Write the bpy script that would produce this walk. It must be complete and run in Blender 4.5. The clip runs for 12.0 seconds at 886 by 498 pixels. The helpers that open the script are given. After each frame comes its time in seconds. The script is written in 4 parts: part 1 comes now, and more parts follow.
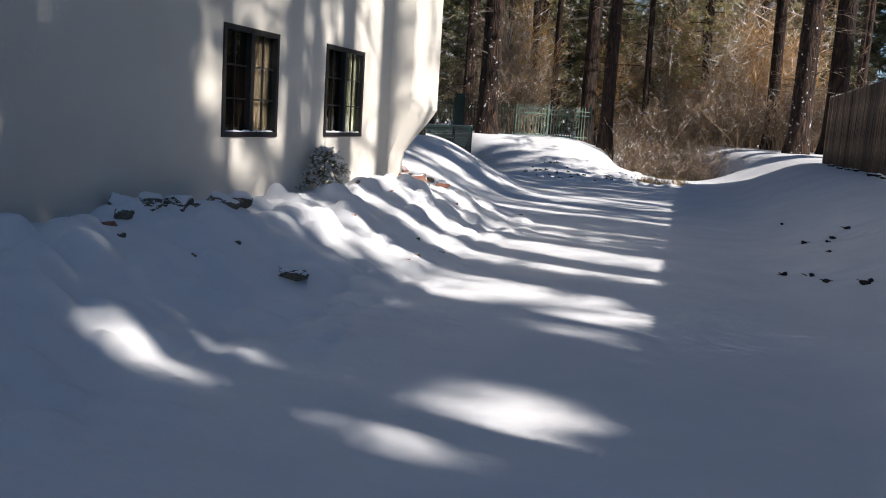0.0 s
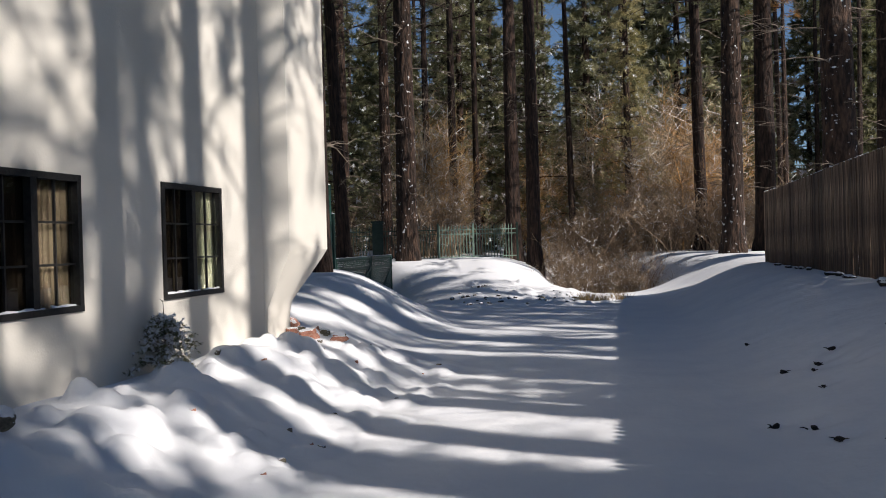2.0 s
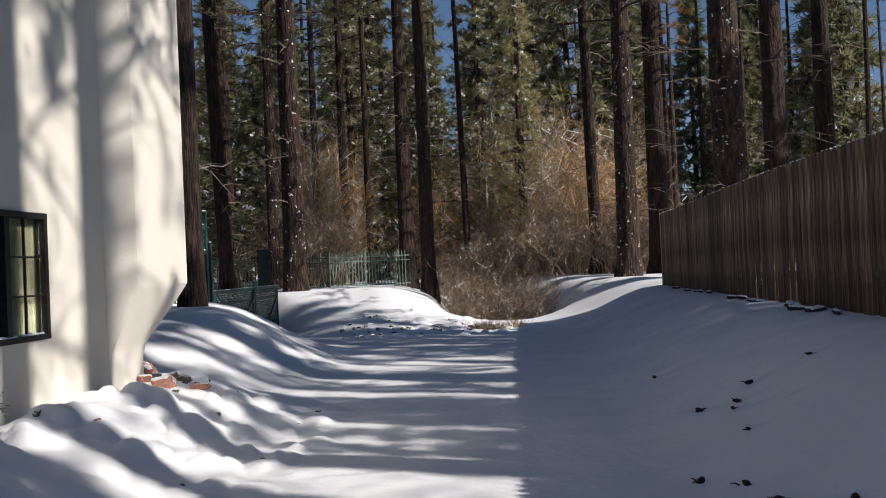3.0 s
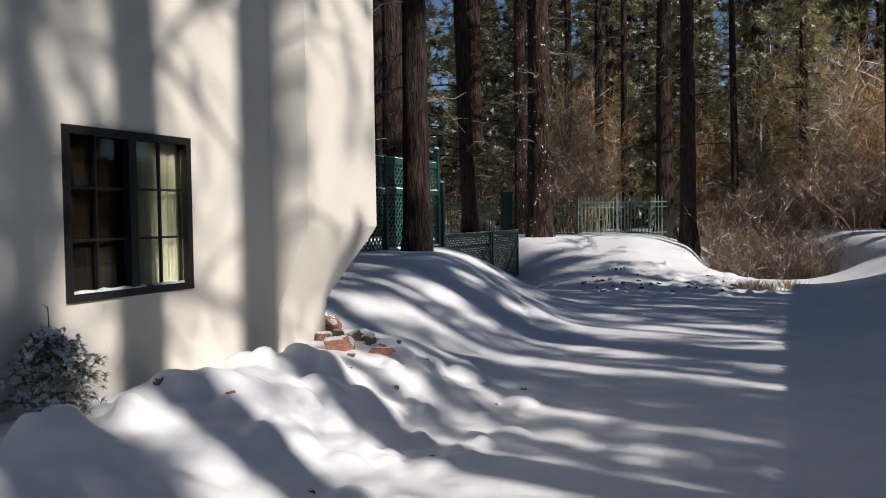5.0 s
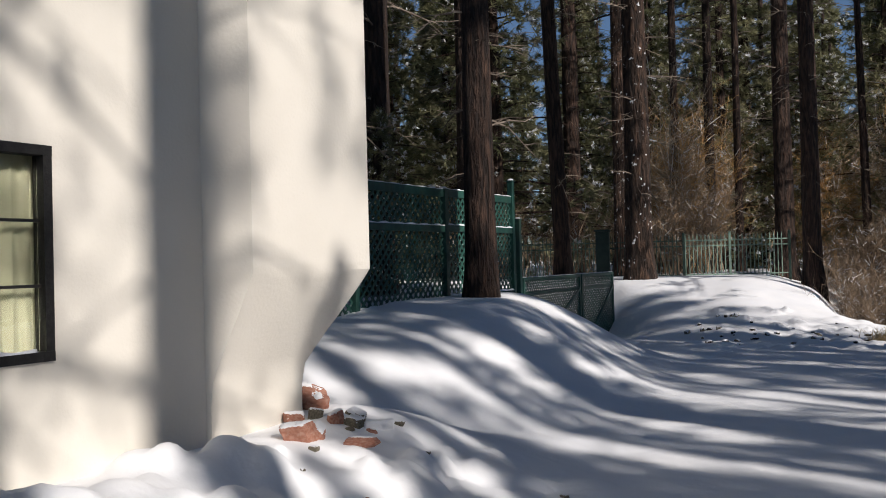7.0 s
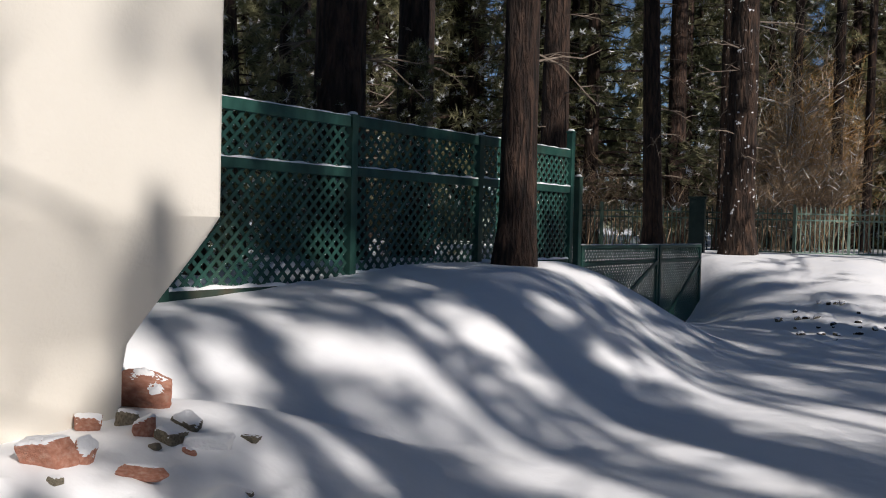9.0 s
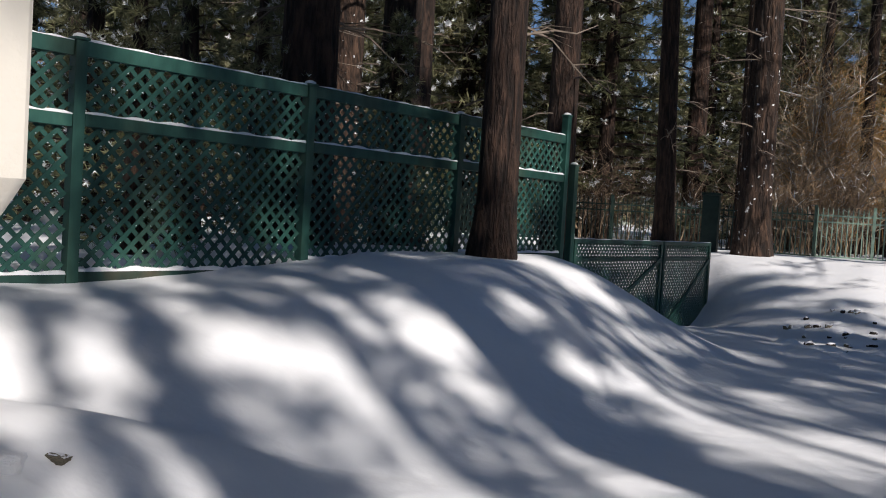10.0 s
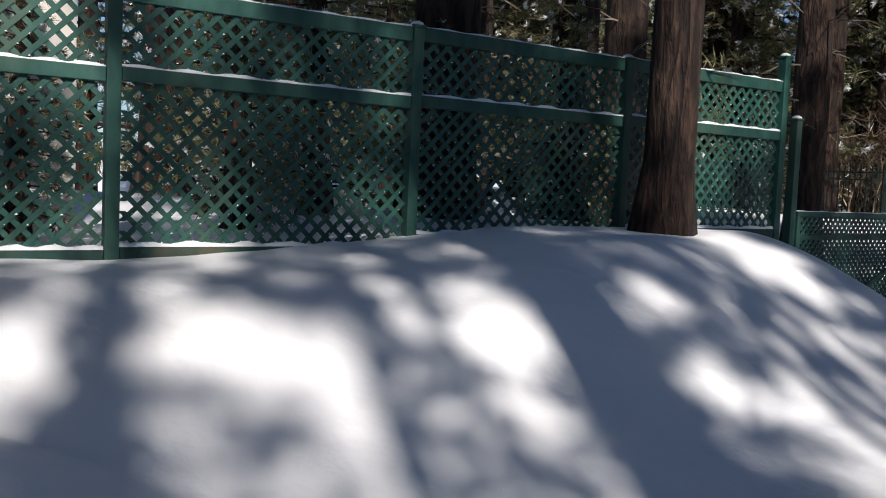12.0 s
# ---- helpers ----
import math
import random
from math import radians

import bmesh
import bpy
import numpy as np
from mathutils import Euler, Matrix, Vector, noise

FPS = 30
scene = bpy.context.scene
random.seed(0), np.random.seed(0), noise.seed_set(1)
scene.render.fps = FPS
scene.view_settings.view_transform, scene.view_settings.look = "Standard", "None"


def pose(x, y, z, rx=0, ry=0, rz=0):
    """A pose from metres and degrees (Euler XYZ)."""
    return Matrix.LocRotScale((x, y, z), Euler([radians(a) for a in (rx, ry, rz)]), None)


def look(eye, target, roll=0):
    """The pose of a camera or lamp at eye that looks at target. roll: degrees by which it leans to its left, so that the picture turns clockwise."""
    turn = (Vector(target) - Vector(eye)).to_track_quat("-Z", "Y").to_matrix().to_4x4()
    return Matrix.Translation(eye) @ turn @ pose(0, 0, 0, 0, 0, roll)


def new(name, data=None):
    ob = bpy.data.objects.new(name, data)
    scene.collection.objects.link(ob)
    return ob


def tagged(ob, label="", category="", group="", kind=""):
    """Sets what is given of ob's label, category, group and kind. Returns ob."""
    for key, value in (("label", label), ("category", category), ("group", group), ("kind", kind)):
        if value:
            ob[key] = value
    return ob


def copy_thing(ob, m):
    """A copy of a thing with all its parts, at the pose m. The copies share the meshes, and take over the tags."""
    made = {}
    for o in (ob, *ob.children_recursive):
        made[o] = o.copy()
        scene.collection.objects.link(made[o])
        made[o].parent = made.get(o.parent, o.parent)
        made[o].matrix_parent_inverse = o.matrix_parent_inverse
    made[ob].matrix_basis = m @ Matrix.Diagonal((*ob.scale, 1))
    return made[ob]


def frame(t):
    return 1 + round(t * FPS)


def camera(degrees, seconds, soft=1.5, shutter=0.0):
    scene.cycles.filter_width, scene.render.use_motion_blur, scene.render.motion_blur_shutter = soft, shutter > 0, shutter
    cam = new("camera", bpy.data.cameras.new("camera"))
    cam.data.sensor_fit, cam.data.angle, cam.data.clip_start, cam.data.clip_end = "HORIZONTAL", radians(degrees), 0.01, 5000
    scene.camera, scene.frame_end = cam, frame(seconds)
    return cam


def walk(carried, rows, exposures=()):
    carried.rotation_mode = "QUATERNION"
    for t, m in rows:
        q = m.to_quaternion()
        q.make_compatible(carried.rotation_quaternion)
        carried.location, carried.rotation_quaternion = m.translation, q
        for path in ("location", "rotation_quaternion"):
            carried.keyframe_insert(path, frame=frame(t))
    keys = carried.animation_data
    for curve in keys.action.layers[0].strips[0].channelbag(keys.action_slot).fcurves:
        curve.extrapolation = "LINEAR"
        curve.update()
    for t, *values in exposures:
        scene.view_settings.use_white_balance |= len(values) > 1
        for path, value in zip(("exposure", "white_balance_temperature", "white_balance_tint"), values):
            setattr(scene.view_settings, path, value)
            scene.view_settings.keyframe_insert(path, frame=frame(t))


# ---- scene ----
cam = camera(52.4, 12.0, 1.0)
METRES, EYE, TILT, LEAN, TURN = 14.0, 1.45, -3.0, 0.0, 0.0
ROWS = [
    (0.0, 0.0, 0.0, 0.0, 0.33, -5.25, -3.58),
    (0.5, 0.0106, 0.0433, 0.0057, -4.82, -1.09, -3.15),
    (1.0, 0.0139, 0.0851, 0.0068, -4.21, 0.11, -1.93),
    (1.5, 0.023, 0.1328, 0.0172, -3.87, 1.65, -0.44),
    (2.0, 0.0369, 0.1689, 0.0204, -3.6, 2.54, 1.72),
    (2.5, 0.0472, 0.2146, 0.0251, -12.41, 2.9, 1.77),
    (3.0, 0.0578, 0.254, 0.0265, -10.08, 3.95, 3.08),
    (3.5, 0.0626, 0.2954, 0.0291, -4.39, 5.56, 2.03),
    (3.7, 0.0665, 0.3105, 0.0298, -2.9, 5.6, 1.8),
    (5.3, 0.1025, 0.4185, 0.0346, 6.95, 0.5, 0.5),
    (5.5, 0.1066, 0.4343, 0.035, 4.84, 1.14, -0.23),
    (6.0, 0.1154, 0.4826, 0.0375, 1.34, 3.24, 1.62),
    (6.5, 0.1196, 0.5229, 0.0369, 8.55, 2.67, 1.64),
    (7.0, 0.1286, 0.5621, 0.0396, 13.67, 3.76, 0.76),
    (7.2, 0.133, 0.5785, 0.0402, 17.3, 4.1, 0.3),
    (8.8, 0.171, 0.7135, 0.0449, 23.4, 2.1, -2.5),
    (9.0, 0.1758, 0.7296, 0.0455, 21.23, 1.21, -2.5),
    (9.5, 0.1886, 0.7693, 0.046, 20.94, -1.25, -2.47),
    (10.0, 0.1941, 0.812, 0.0478, 22.9, 0.51, -4.63),
    (10.5, 0.2005, 0.848, 0.0491, 29.91, 0.07, -2.97),
    (11.0, 0.204, 0.8875, 0.0492, 37.53, -0.67, -3.53),
    (11.5, 0.2124, 0.9292, 0.0517, 39.16, -1.44, -3.17),
    (12.0, 0.2208, 0.9674, 0.0508, 40.66, -2.09, -4.49),
]
walk(cam, [(t, pose(0, 0, EYE, TILT, LEAN, TURN) @ pose(METRES * x, METRES * y, METRES * z, 90 + pitch, roll, yaw)) for t, x, y, z, yaw, pitch, roll in ROWS],
     exposures=((0.0, 0.65), (1.5, 0.38), (2.5, 0.35), (3.5, 0.28), (5.5, 0.1), (7.0, 0.15), (9.5, 0.15), (10.5, 0.38), (12.0, 0.42)))

# ---- world, sun ----
SUN_EL, SUN_X, SUN_Y = radians(34.5), 0.845, -0.535
world = bpy.data.worlds.new("world")
scene.world = world
world.use_nodes = True
wn = world.node_tree
sky = wn.nodes.new("ShaderNodeTexSky")
sky.sky_type = 'NISHITA'
sky.sun_disc = False
sky.sun_elevation = SUN_EL
sky.sun_rotation = math.atan2(SUN_X, SUN_Y)
sky.altitude = 2000
sky.ozone_density, sky.dust_density = 3.6, 0.15
wn.links.new(sky.outputs[0], wn.nodes["Background"].inputs[0])
wn.nodes["Background"].inputs[1].default_value = 0.06
sun_data = bpy.data.lights.new("sun", 'SUN')
sun_data.energy, sun_data.angle, sun_data.color = 4.25, radians(0.53), (1.0, 0.93, 0.88)
sun = new("sun", sun_data)
sun.matrix_basis = look((0, 0, 30), (-SUN_X * math.cos(SUN_EL), -SUN_Y * math.cos(SUN_EL), 30 - math.sin(SUN_EL)))


# ---- materials ----
def material(name, ramp, scale=8.0, detail=6.0, rough=0.7, metal=0.0, bump=0.3, bump_scale=60.0, stretch=(1, 1, 1), second=None, per_object=0.0,
             per_island=0.0, bump_dist=0.02, spec=0.4):
    """A noise-driven surface: ramp of (position, rgb), a finer bump, an optional second-scale stain (rgb, amount, scale)."""
    m = bpy.data.materials.new(name)
    m.use_nodes = True
    t = m.node_tree
    n, l = t.nodes, t.links
    b = n["Principled BSDF"]
    co = n.new("ShaderNodeTexCoord")
    mp = n.new("ShaderNodeMapping")
    mp.inputs["Scale"].default_value = stretch
    l.new(co.outputs["Object"], mp.inputs[0])
    tex = n.new("ShaderNodeTexNoise")
    tex.inputs["Scale"].default_value, tex.inputs["Detail"].default_value = scale, detail
    l.new(mp.outputs[0], tex.inputs["Vector"])
    cr = n.new("ShaderNodeValToRGB")
    while len(cr.color_ramp.elements) < len(ramp):
        cr.color_ramp.elements.new(0.5)
    for e, (p, c) in zip(cr.color_ramp.elements, ramp):
        e.position, e.color = p, (*c, 1)
    l.new(tex.outputs[0], cr.inputs[0])
    col = cr.outputs[0]
    if second:
        rgb, amount, sc = second
        t2 = n.new("ShaderNodeTexNoise")
        t2.inputs["Scale"].default_value, t2.inputs["Detail"].default_value = sc, 4
        l.new(mp.outputs[0], t2.inputs["Vector"])
        r2 = n.new("ShaderNodeMapRange")
        r2.inputs[1].default_value, r2.inputs[2].default_value, r2.inputs[4].default_value = 0.5, 0.72, amount
        l.new(t2.outputs[0], r2.inputs[0])
        mx = n.new("ShaderNodeMixRGB")
        l.new(r2.outputs[0], mx.inputs[0])
        l.new(col, mx.inputs[1])
        mx.inputs[2].default_value = (*rgb, 1)
        col = mx.outputs[0]
    for amount, node, out in ((per_object, "ShaderNodeObjectInfo", "Random"), (per_island, "ShaderNodeNewGeometry", "Random Per Island")):
        if amount:
            oi = n.new(node)
            mr = n.new("ShaderNodeMapRange")
            mr.inputs[3].default_value, mr.inputs[4].default_value = 1 - amount, 1 + amount
            l.new(oi.outputs[out], mr.inputs[0])
            hs = n.new("ShaderNodeHueSaturation")
            l.new(mr.outputs[0], hs.inputs["Value"])
            l.new(col, hs.inputs["Color"])
            col = hs.outputs[0]
    l.new(col, b.inputs["Base Color"])
    b.inputs["Roughness"].default_value, b.inputs["Metallic"].default_value = rough, metal
    b.inputs["Specular IOR Level"].default_value = spec
    if bump:
        t3 = n.new("ShaderNodeTexNoise")
        t3.inputs["Scale"].default_value, t3.inputs["Detail"].default_value = bump_scale, 5
        l.new(mp.outputs[0], t3.inputs["Vector"])
        bp = n.new("ShaderNodeBump")
        bp.inputs["Strength"].default_value, bp.inputs["Distance"].default_value = bump, bump_dist
        l.new(t3.outputs[0], bp.inputs["Height"])
        l.new(bp.outputs[0], b.inputs["Normal"])
    return m


def leafy(m, share=0.4):
    """Lets light through thin needles."""
    n, l = m.node_tree.nodes, m.node_tree.links
    b, out = n["Principled BSDF"], n["Material Output"]
    tr, mx = n.new("ShaderNodeBsdfTranslucent"), n.new("ShaderNodeMixShader")
    l.new(b.inputs["Base Color"].links[0].from_socket, tr.inputs[0])
    mx.inputs[0].default_value = share
    l.new(b.outputs[0], mx.inputs[1])
    l.new(tr.outputs[0], mx.inputs[2])
    l.new(mx.outputs[0], out.inputs[0])
    return m


SNOW = material("snow", [(0.3, (0.80, 0.81, 0.83)), (0.7, (0.88, 0.88, 0.88))], 1.3, 5, 0.75, 0, 0.35, 9.0, spec=0.2, bump_dist=0.03)
STUCCO = material("stucco", [(0.3, (0.70, 0.66, 0.58)), (0.7, (0.77, 0.73, 0.65))], 0.8, 6, 0.85, 0, 0.35, 45.0, second=((0.60, 0.55, 0.47), 0.35, 0.5), bump_dist=0.006)
BLACK = material("black_metal", [(0.3, (0.012, 0.012, 0.012)), (0.7, (0.03, 0.028, 0.026))], 30, 4, 0.45, 0.2, 0.2, 90)
WOOD = material("weathered_wood", [(0.32, (0.04, 0.025, 0.016)), (0.5, (0.17, 0.108, 0.068)), (0.66, (0.42, 0.30, 0.20))], 5, 8, 0.85, 0, 0.6, 30, (7, 7, 0.35), per_object=0.6, bump_dist=0.008)
def damp_foot(m, top):
    """A damp dark stain with a ragged upper edge along the foot of a board."""
    n, l = m.node_tree.nodes, m.node_tree.links
    b = n["Principled BSDF"]
    co = next(x for x in n if x.type == 'TEX_COORD')
    xyz, nz = n.new("ShaderNodeSeparateXYZ"), n.new("ShaderNodeTexNoise")
    l.new(co.outputs["Object"], xyz.inputs[0])
    oi = n.new("ShaderNodeObjectInfo")
    nz.noise_dimensions = '4D'
    nz.inputs["Scale"].default_value = 7.0
    l.new(co.outputs["Object"], nz.inputs["Vector"])
    big = n.new("ShaderNodeMath")
    big.operation, big.inputs[1].default_value = 'MULTIPLY', 40.0
    l.new(oi.outputs["Random"], big.inputs[0])
    l.new(big.outputs[0], nz.inputs["W"])
    ad = n.new("ShaderNodeMath")
    ad.operation, ad.inputs[1].default_value = 'MULTIPLY_ADD', -0.45
    l.new(nz.outputs[0], ad.inputs[0])
    l.new(xyz.outputs[2], ad.inputs[2])
    mr = n.new("ShaderNodeMapRange")
    mr.inputs[1].default_value, mr.inputs[2].default_value, mr.inputs[3].default_value, mr.inputs[4].default_value = top - 0.3, top - 0.16, 0.6, 0.0
    l.new(ad.outputs[0], mr.inputs[0])
    mx = n.new("ShaderNodeMixRGB")
    l.new(mr.outputs[0], mx.inputs[0])
    l.new(b.inputs["Base Color"].links[0].from_socket, mx.inputs[1])
    mx.inputs[2].default_value = (0.035, 0.02, 0.013, 1)
    l.new(mx.outputs[0], b.inputs["Base Color"])


damp_foot(WOOD, 0.42)
GREEN = material("green_paint", [(0.3, (0.012, 0.054, 0.043)), (0.7, (0.03, 0.098, 0.077))], 9, 6, 0.5, 0, 0.3, 70, (1, 1, 0.4), second=((0.10, 0.12, 0.075), 0.4, 2.2), per_object=0.12, bump_dist=0.004)
WORN = material("worn_green_paint", [(0.3, (0.010, 0.04, 0.033)), (0.7, (0.022, 0.07, 0.055))], 9, 6, 0.6, 0, 0.4, 70, (1, 1, 0.6), second=((0.15, 0.10, 0.055), 0.95, 1.1), bump_dist=0.004)
# far fence: sunlight on one stretch is put into this paler green
LIT_METAL = material("lit_green_metal", [(0.3, (0.15, 0.23, 0.18)), (0.7, (0.24, 0.33, 0.27))], 6, 4, 0.45, 0.1, 0.1, 60)
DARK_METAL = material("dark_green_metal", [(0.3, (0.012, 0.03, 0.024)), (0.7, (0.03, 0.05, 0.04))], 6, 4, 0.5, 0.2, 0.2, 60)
NEEDLE = material("pine_needles", [(0.3, (0.085, 0.098, 0.045)), (0.5, (0.21, 0.21, 0.11)), (0.7, (0.40, 0.37, 0.22))], 0.8, 4, 0.7, 0, 0, per_object=0.15, per_island=0.45)
SPRUCE = material("pale_needles", [(0.3, (0.34, 0.31, 0.14)), (0.7, (0.50, 0.44, 0.24))], 0.8, 4, 0.7, 0, 0, per_island=0.35)
RUST = material("dead_needles", [(0.3, (0.22, 0.11, 0.03)), (0.7, (0.36, 0.19, 0.06))], 0.8, 4, 0.7, 0, 0, per_island=0.3)
for foliage in (NEEDLE, SPRUCE, RUST):
    leafy(foliage)
TWIG = material("grey_twig", [(0.3, (0.10, 0.075, 0.055)), (0.7, (0.26, 0.21, 0.165))], 4, 4, 0.8, 0, 0, per_island=0.3)
TAN = material("tan_twig", [(0.3, (0.22, 0.165, 0.115)), (0.7, (0.66, 0.55, 0.41))], 1.2, 4, 0.7, 0, 0, per_island=0.6, per_object=0.2)
WILLOW = material("willow_twig", [(0.3, (0.30, 0.16, 0.05)), (0.7, (0.70, 0.43, 0.17))], 1.2, 4, 0.7, 0, 0, per_island=0.6, per_object=0.2)
BRUSH = material("brown_brush", [(0.3, (0.10, 0.066, 0.042)), (0.7, (0.44, 0.32, 0.21))], 1.2, 4, 0.8, 0, 0, per_island=0.6, per_object=0.2)
STRAW = material("dry_grass", [(0.3, (0.35, 0.24, 0.10)), (0.7, (0.50, 0.36, 0.17))], 3, 4, 0.8, 0, 0, per_island=0.3)
RED_ROCK = material("red_stone", [(0.25, (0.27, 0.105, 0.065)), (0.5, (0.40, 0.18, 0.12)), (0.75, (0.52, 0.29, 0.21))], 4, 6, 0.85, 0, 0.4, 22, per_object=0.15, second=((0.5, 0.36, 0.28), 0.4, 5))
GREY_ROCK = material("grey_stone", [(0.25, (0.07, 0.062, 0.045)), (0.7, (0.26, 0.225, 0.16))], 6, 7, 0.85, 0, 0.5, 24, per_object=0.25)
DEBRIS = material("dark_debris", [(0.3, (0.012, 0.010, 0.008)), (0.7, (0.05, 0.036, 0.026))], 14, 6, 0.9, 0, 0.5, 50)
CURTAIN = material("cream_curtain", [(0.3, (0.50, 0.465, 0.33)), (0.7, (0.62, 0.58, 0.42))], 3, 5, 0.9, 0, 0.2, 300, (4, 4, 0.5))
DRAPE = material("brown_drape", [(0.3, (0.10, 0.07, 0.045)), (0.7, (0.17, 0.12, 0.08))], 3, 5, 0.9, 0, 0.2, 300, (4, 4, 0.5))
ROOM = material("room_paint", [(0.3, (0.22, 0.19, 0.14)), (0.7, (0.28, 0.24, 0.18))], 2, 4, 0.9, 0, 0.1, 80)


def bark_material(name, dark, light, specks):
    m = material(name, [(0.28, dark), (0.5, tuple(0.5 * (a + b) for a, b in zip(dark, light))), (0.72, light)], 5.0, 9, 0.9, 0, 0.0, 30, (3.0, 3.0, 0.55), per_object=0.2)
    t = m.node_tree
    n, l = t.nodes, t.links
    b = n["Principled BSDF"]
    mp = next(x for x in n if x.type == 'MAPPING')
    v = n.new("ShaderNodeTexNoise")
    v.inputs["Scale"].default_value, v.inputs["Detail"].default_value, v.inputs["Distortion"].default_value = 5.5, 7, 0.6
    mv = n.new("ShaderNodeMapping")
    mv.inputs["Scale"].default_value = (2.2, 2.2, 0.42)
    l.new(next(x for x in n if x.type == 'TEX_COORD').outputs["Object"], mv.inputs[0])
    l.new(mv.outputs[0], v.inputs["Vector"])
    r = n.new("ShaderNodeMapRange")
    r.inputs[1].default_value, r.inputs[2].default_value = 0.40, 0.60
    l.new(v.outputs[0], r.inputs[0])
    nz = n.new("ShaderNodeTexNoise")
    nz.inputs["Scale"].default_value, nz.inputs["Detail"].default_value = 14, 6
    l.new(mp.outputs[0], nz.inputs["Vector"])
    ad = n.new("ShaderNodeMath")
    ad.operation = 'ADD'
    l.new(r.outputs[0], ad.inputs[0])
    l.new(nz.outputs[0], ad.inputs[1])
    bp = n.new("ShaderNodeBump")
    bp.inputs["Strength"].default_value, bp.inputs["Distance"].default_value = 0.9, 0.05
    l.new(ad.outputs[0], bp.inputs["Height"])
    l.new(bp.outputs[0], b.inputs["Normal"])
    src = b.inputs["Base Color"].links[0].from_socket
    fis = n.new("ShaderNodeMixRGB")
    fis.blend_type = 'MULTIPLY'
    fis.inputs[0].default_value = 0.7
    l.new(src, fis.inputs[1])
    l.new(r.outputs[0], fis.inputs[2])
    src = fis.outputs[0]
    if specks:
        tc = next(x for x in n if x.type == 'TEX_COORD')
        s = n.new("ShaderNodeTexNoise")
        s.inputs["Scale"].default_value, s.inputs["Detail"].default_value = 9, 3
        l.new(tc.outputs["Object"], s.inputs["Vector"])
        mr = n.new("ShaderNodeMapRange")
        mr.inputs[1].default_value, mr.inputs[2].default_value = 0.64 - specks, 0.67 - specks
        l.new(s.outputs[0], mr.inputs[0])
        mx = n.new("ShaderNodeMixRGB")
        l.new(mr.outputs[0], mx.inputs[0])
        l.new(src, mx.inputs[1])
        mx.inputs[2].default_value = (0.8, 0.8, 0.82, 1)
        src = mx.outputs[0]
    l.new(src, b.inputs["Base Color"])
    return m


BARK = bark_material("pine_bark", (0.015, 0.009, 0.007), (0.095, 0.053, 0.035), 0.0)
BARK_SNOWY = bark_material("snow_flecked_bark", (0.018, 0.011, 0.008), (0.115, 0.066, 0.042), -0.02)

GLASS = bpy.data.materials.new("window_glass")
GLASS.use_nodes = True
gb = GLASS.node_tree.nodes["Principled BSDF"]
gb.inputs["Base Color"].default_value = (0.75, 0.8, 0.76, 1)
gb.inputs["Roughness"].default_value, gb.inputs["IOR"].default_value, gb.inputs["Transmission Weight"].default_value = 0.02, 1.45, 1.0


SCREEN = GLASS.copy()
SCREEN.name = "screened_glass"
SCREEN.node_tree.nodes["Principled BSDF"].inputs["Base Color"].default_value = (0.16, 0.17, 0.16, 1)


# ---- mesh helpers ----
class Shape:
    """Vertices and faces gathered for one mesh; each face keeps a material slot."""

    def __init__(self):
        self.v, self.f, self.m = [], [], []

    def add(self, verts, faces, slot=0):
        k = len(self.v)
        self.v.extend(tuple(p) for p in verts)
        self.f.extend(tuple(i + k for i in q) for q in faces)
        self.m.extend([slot] * len(faces))
        return self

    def box(self, x0, x1, y0, y1, z0, z1, m=None, slot=0):
        p = [Vector((x, y, z)) for x in (x0, x1) for y in (y0, y1) for z in (z0, z1)]
        if m is not None:
            p = [m @ q for q in p]
        return self.add(p, [(0, 1, 3, 2), (4, 6, 7, 5), (0, 4, 5, 1), (2, 3, 7, 6), (0, 2, 6, 4), (1, 5, 7, 3)], slot)

    def tube(self, pts, radii, n=5, slot=0, cap=True):
        pts = [Vector(p) for p in pts]
        rings = []
        for i, p in enumerate(pts):
            d = (pts[min(i + 1, len(pts) - 1)] - pts[max(i - 1, 0)]).normalized()
            a = d.orthogonal().normalized() if abs(d.z) < 0.95 else Vector((1, 0, 0))
            a = (a - d * a.dot(d)).normalized()
            c = d.cross(a)
            rings.append([p + radii[i] * (math.cos(6.28318 * j / n) * a + math.sin(6.28318 * j / n) * c) for j in range(n)])
        faces = [(i * n + j, i * n + (j + 1) % n, (i + 1) * n + (j + 1) % n, (i + 1) * n + j) for i in range(len(pts) - 1) for j in range(n)]
        if cap:
            faces += [tuple(reversed(range(n))), tuple((len(pts) - 1) * n + j for j in range(n))]
        return self.add([q for r in rings for q in r], faces, slot)

    def mesh(self, name, mats, smooth=False):
        me = bpy.data.meshes.new(name)
        me.from_pydata(self.v, [], self.f)
        for m in mats if isinstance(mats, (list, tuple)) else [mats]:
            me.materials.append(m)
        me.polygons.foreach_set("material_index", self.m)
        if smooth:
            me.polygons.foreach_set("use_smooth", [True] * len(self.f))
        me.update()
        return me


def part(name, shape, mats, parent, label="", smooth=False, bevel=0.0):
    """One mesh object under a thing."""
    me = shape.mesh(name, mats, smooth) if isinstance(shape, Shape) else shape
    if bevel:
        bm = bmesh.new()
        bm.from_mesh(me)
        bmesh.ops.bevel(bm, geom=bm.edges[:], offset=bevel, segments=2, affect='EDGES', profile=0.6)
        bm.to_mesh(me)
        bm.free()
    ob = new(name, me)
    ob.parent = parent
    return tagged(ob, label)


def thing(name, label, category, group="", kind="", at=None):
    ob = new(name)
    ob.empty_display_size = 0.1
    if at is not None:
        ob.matrix_basis = at
    return tagged(ob, label, category, group, kind)


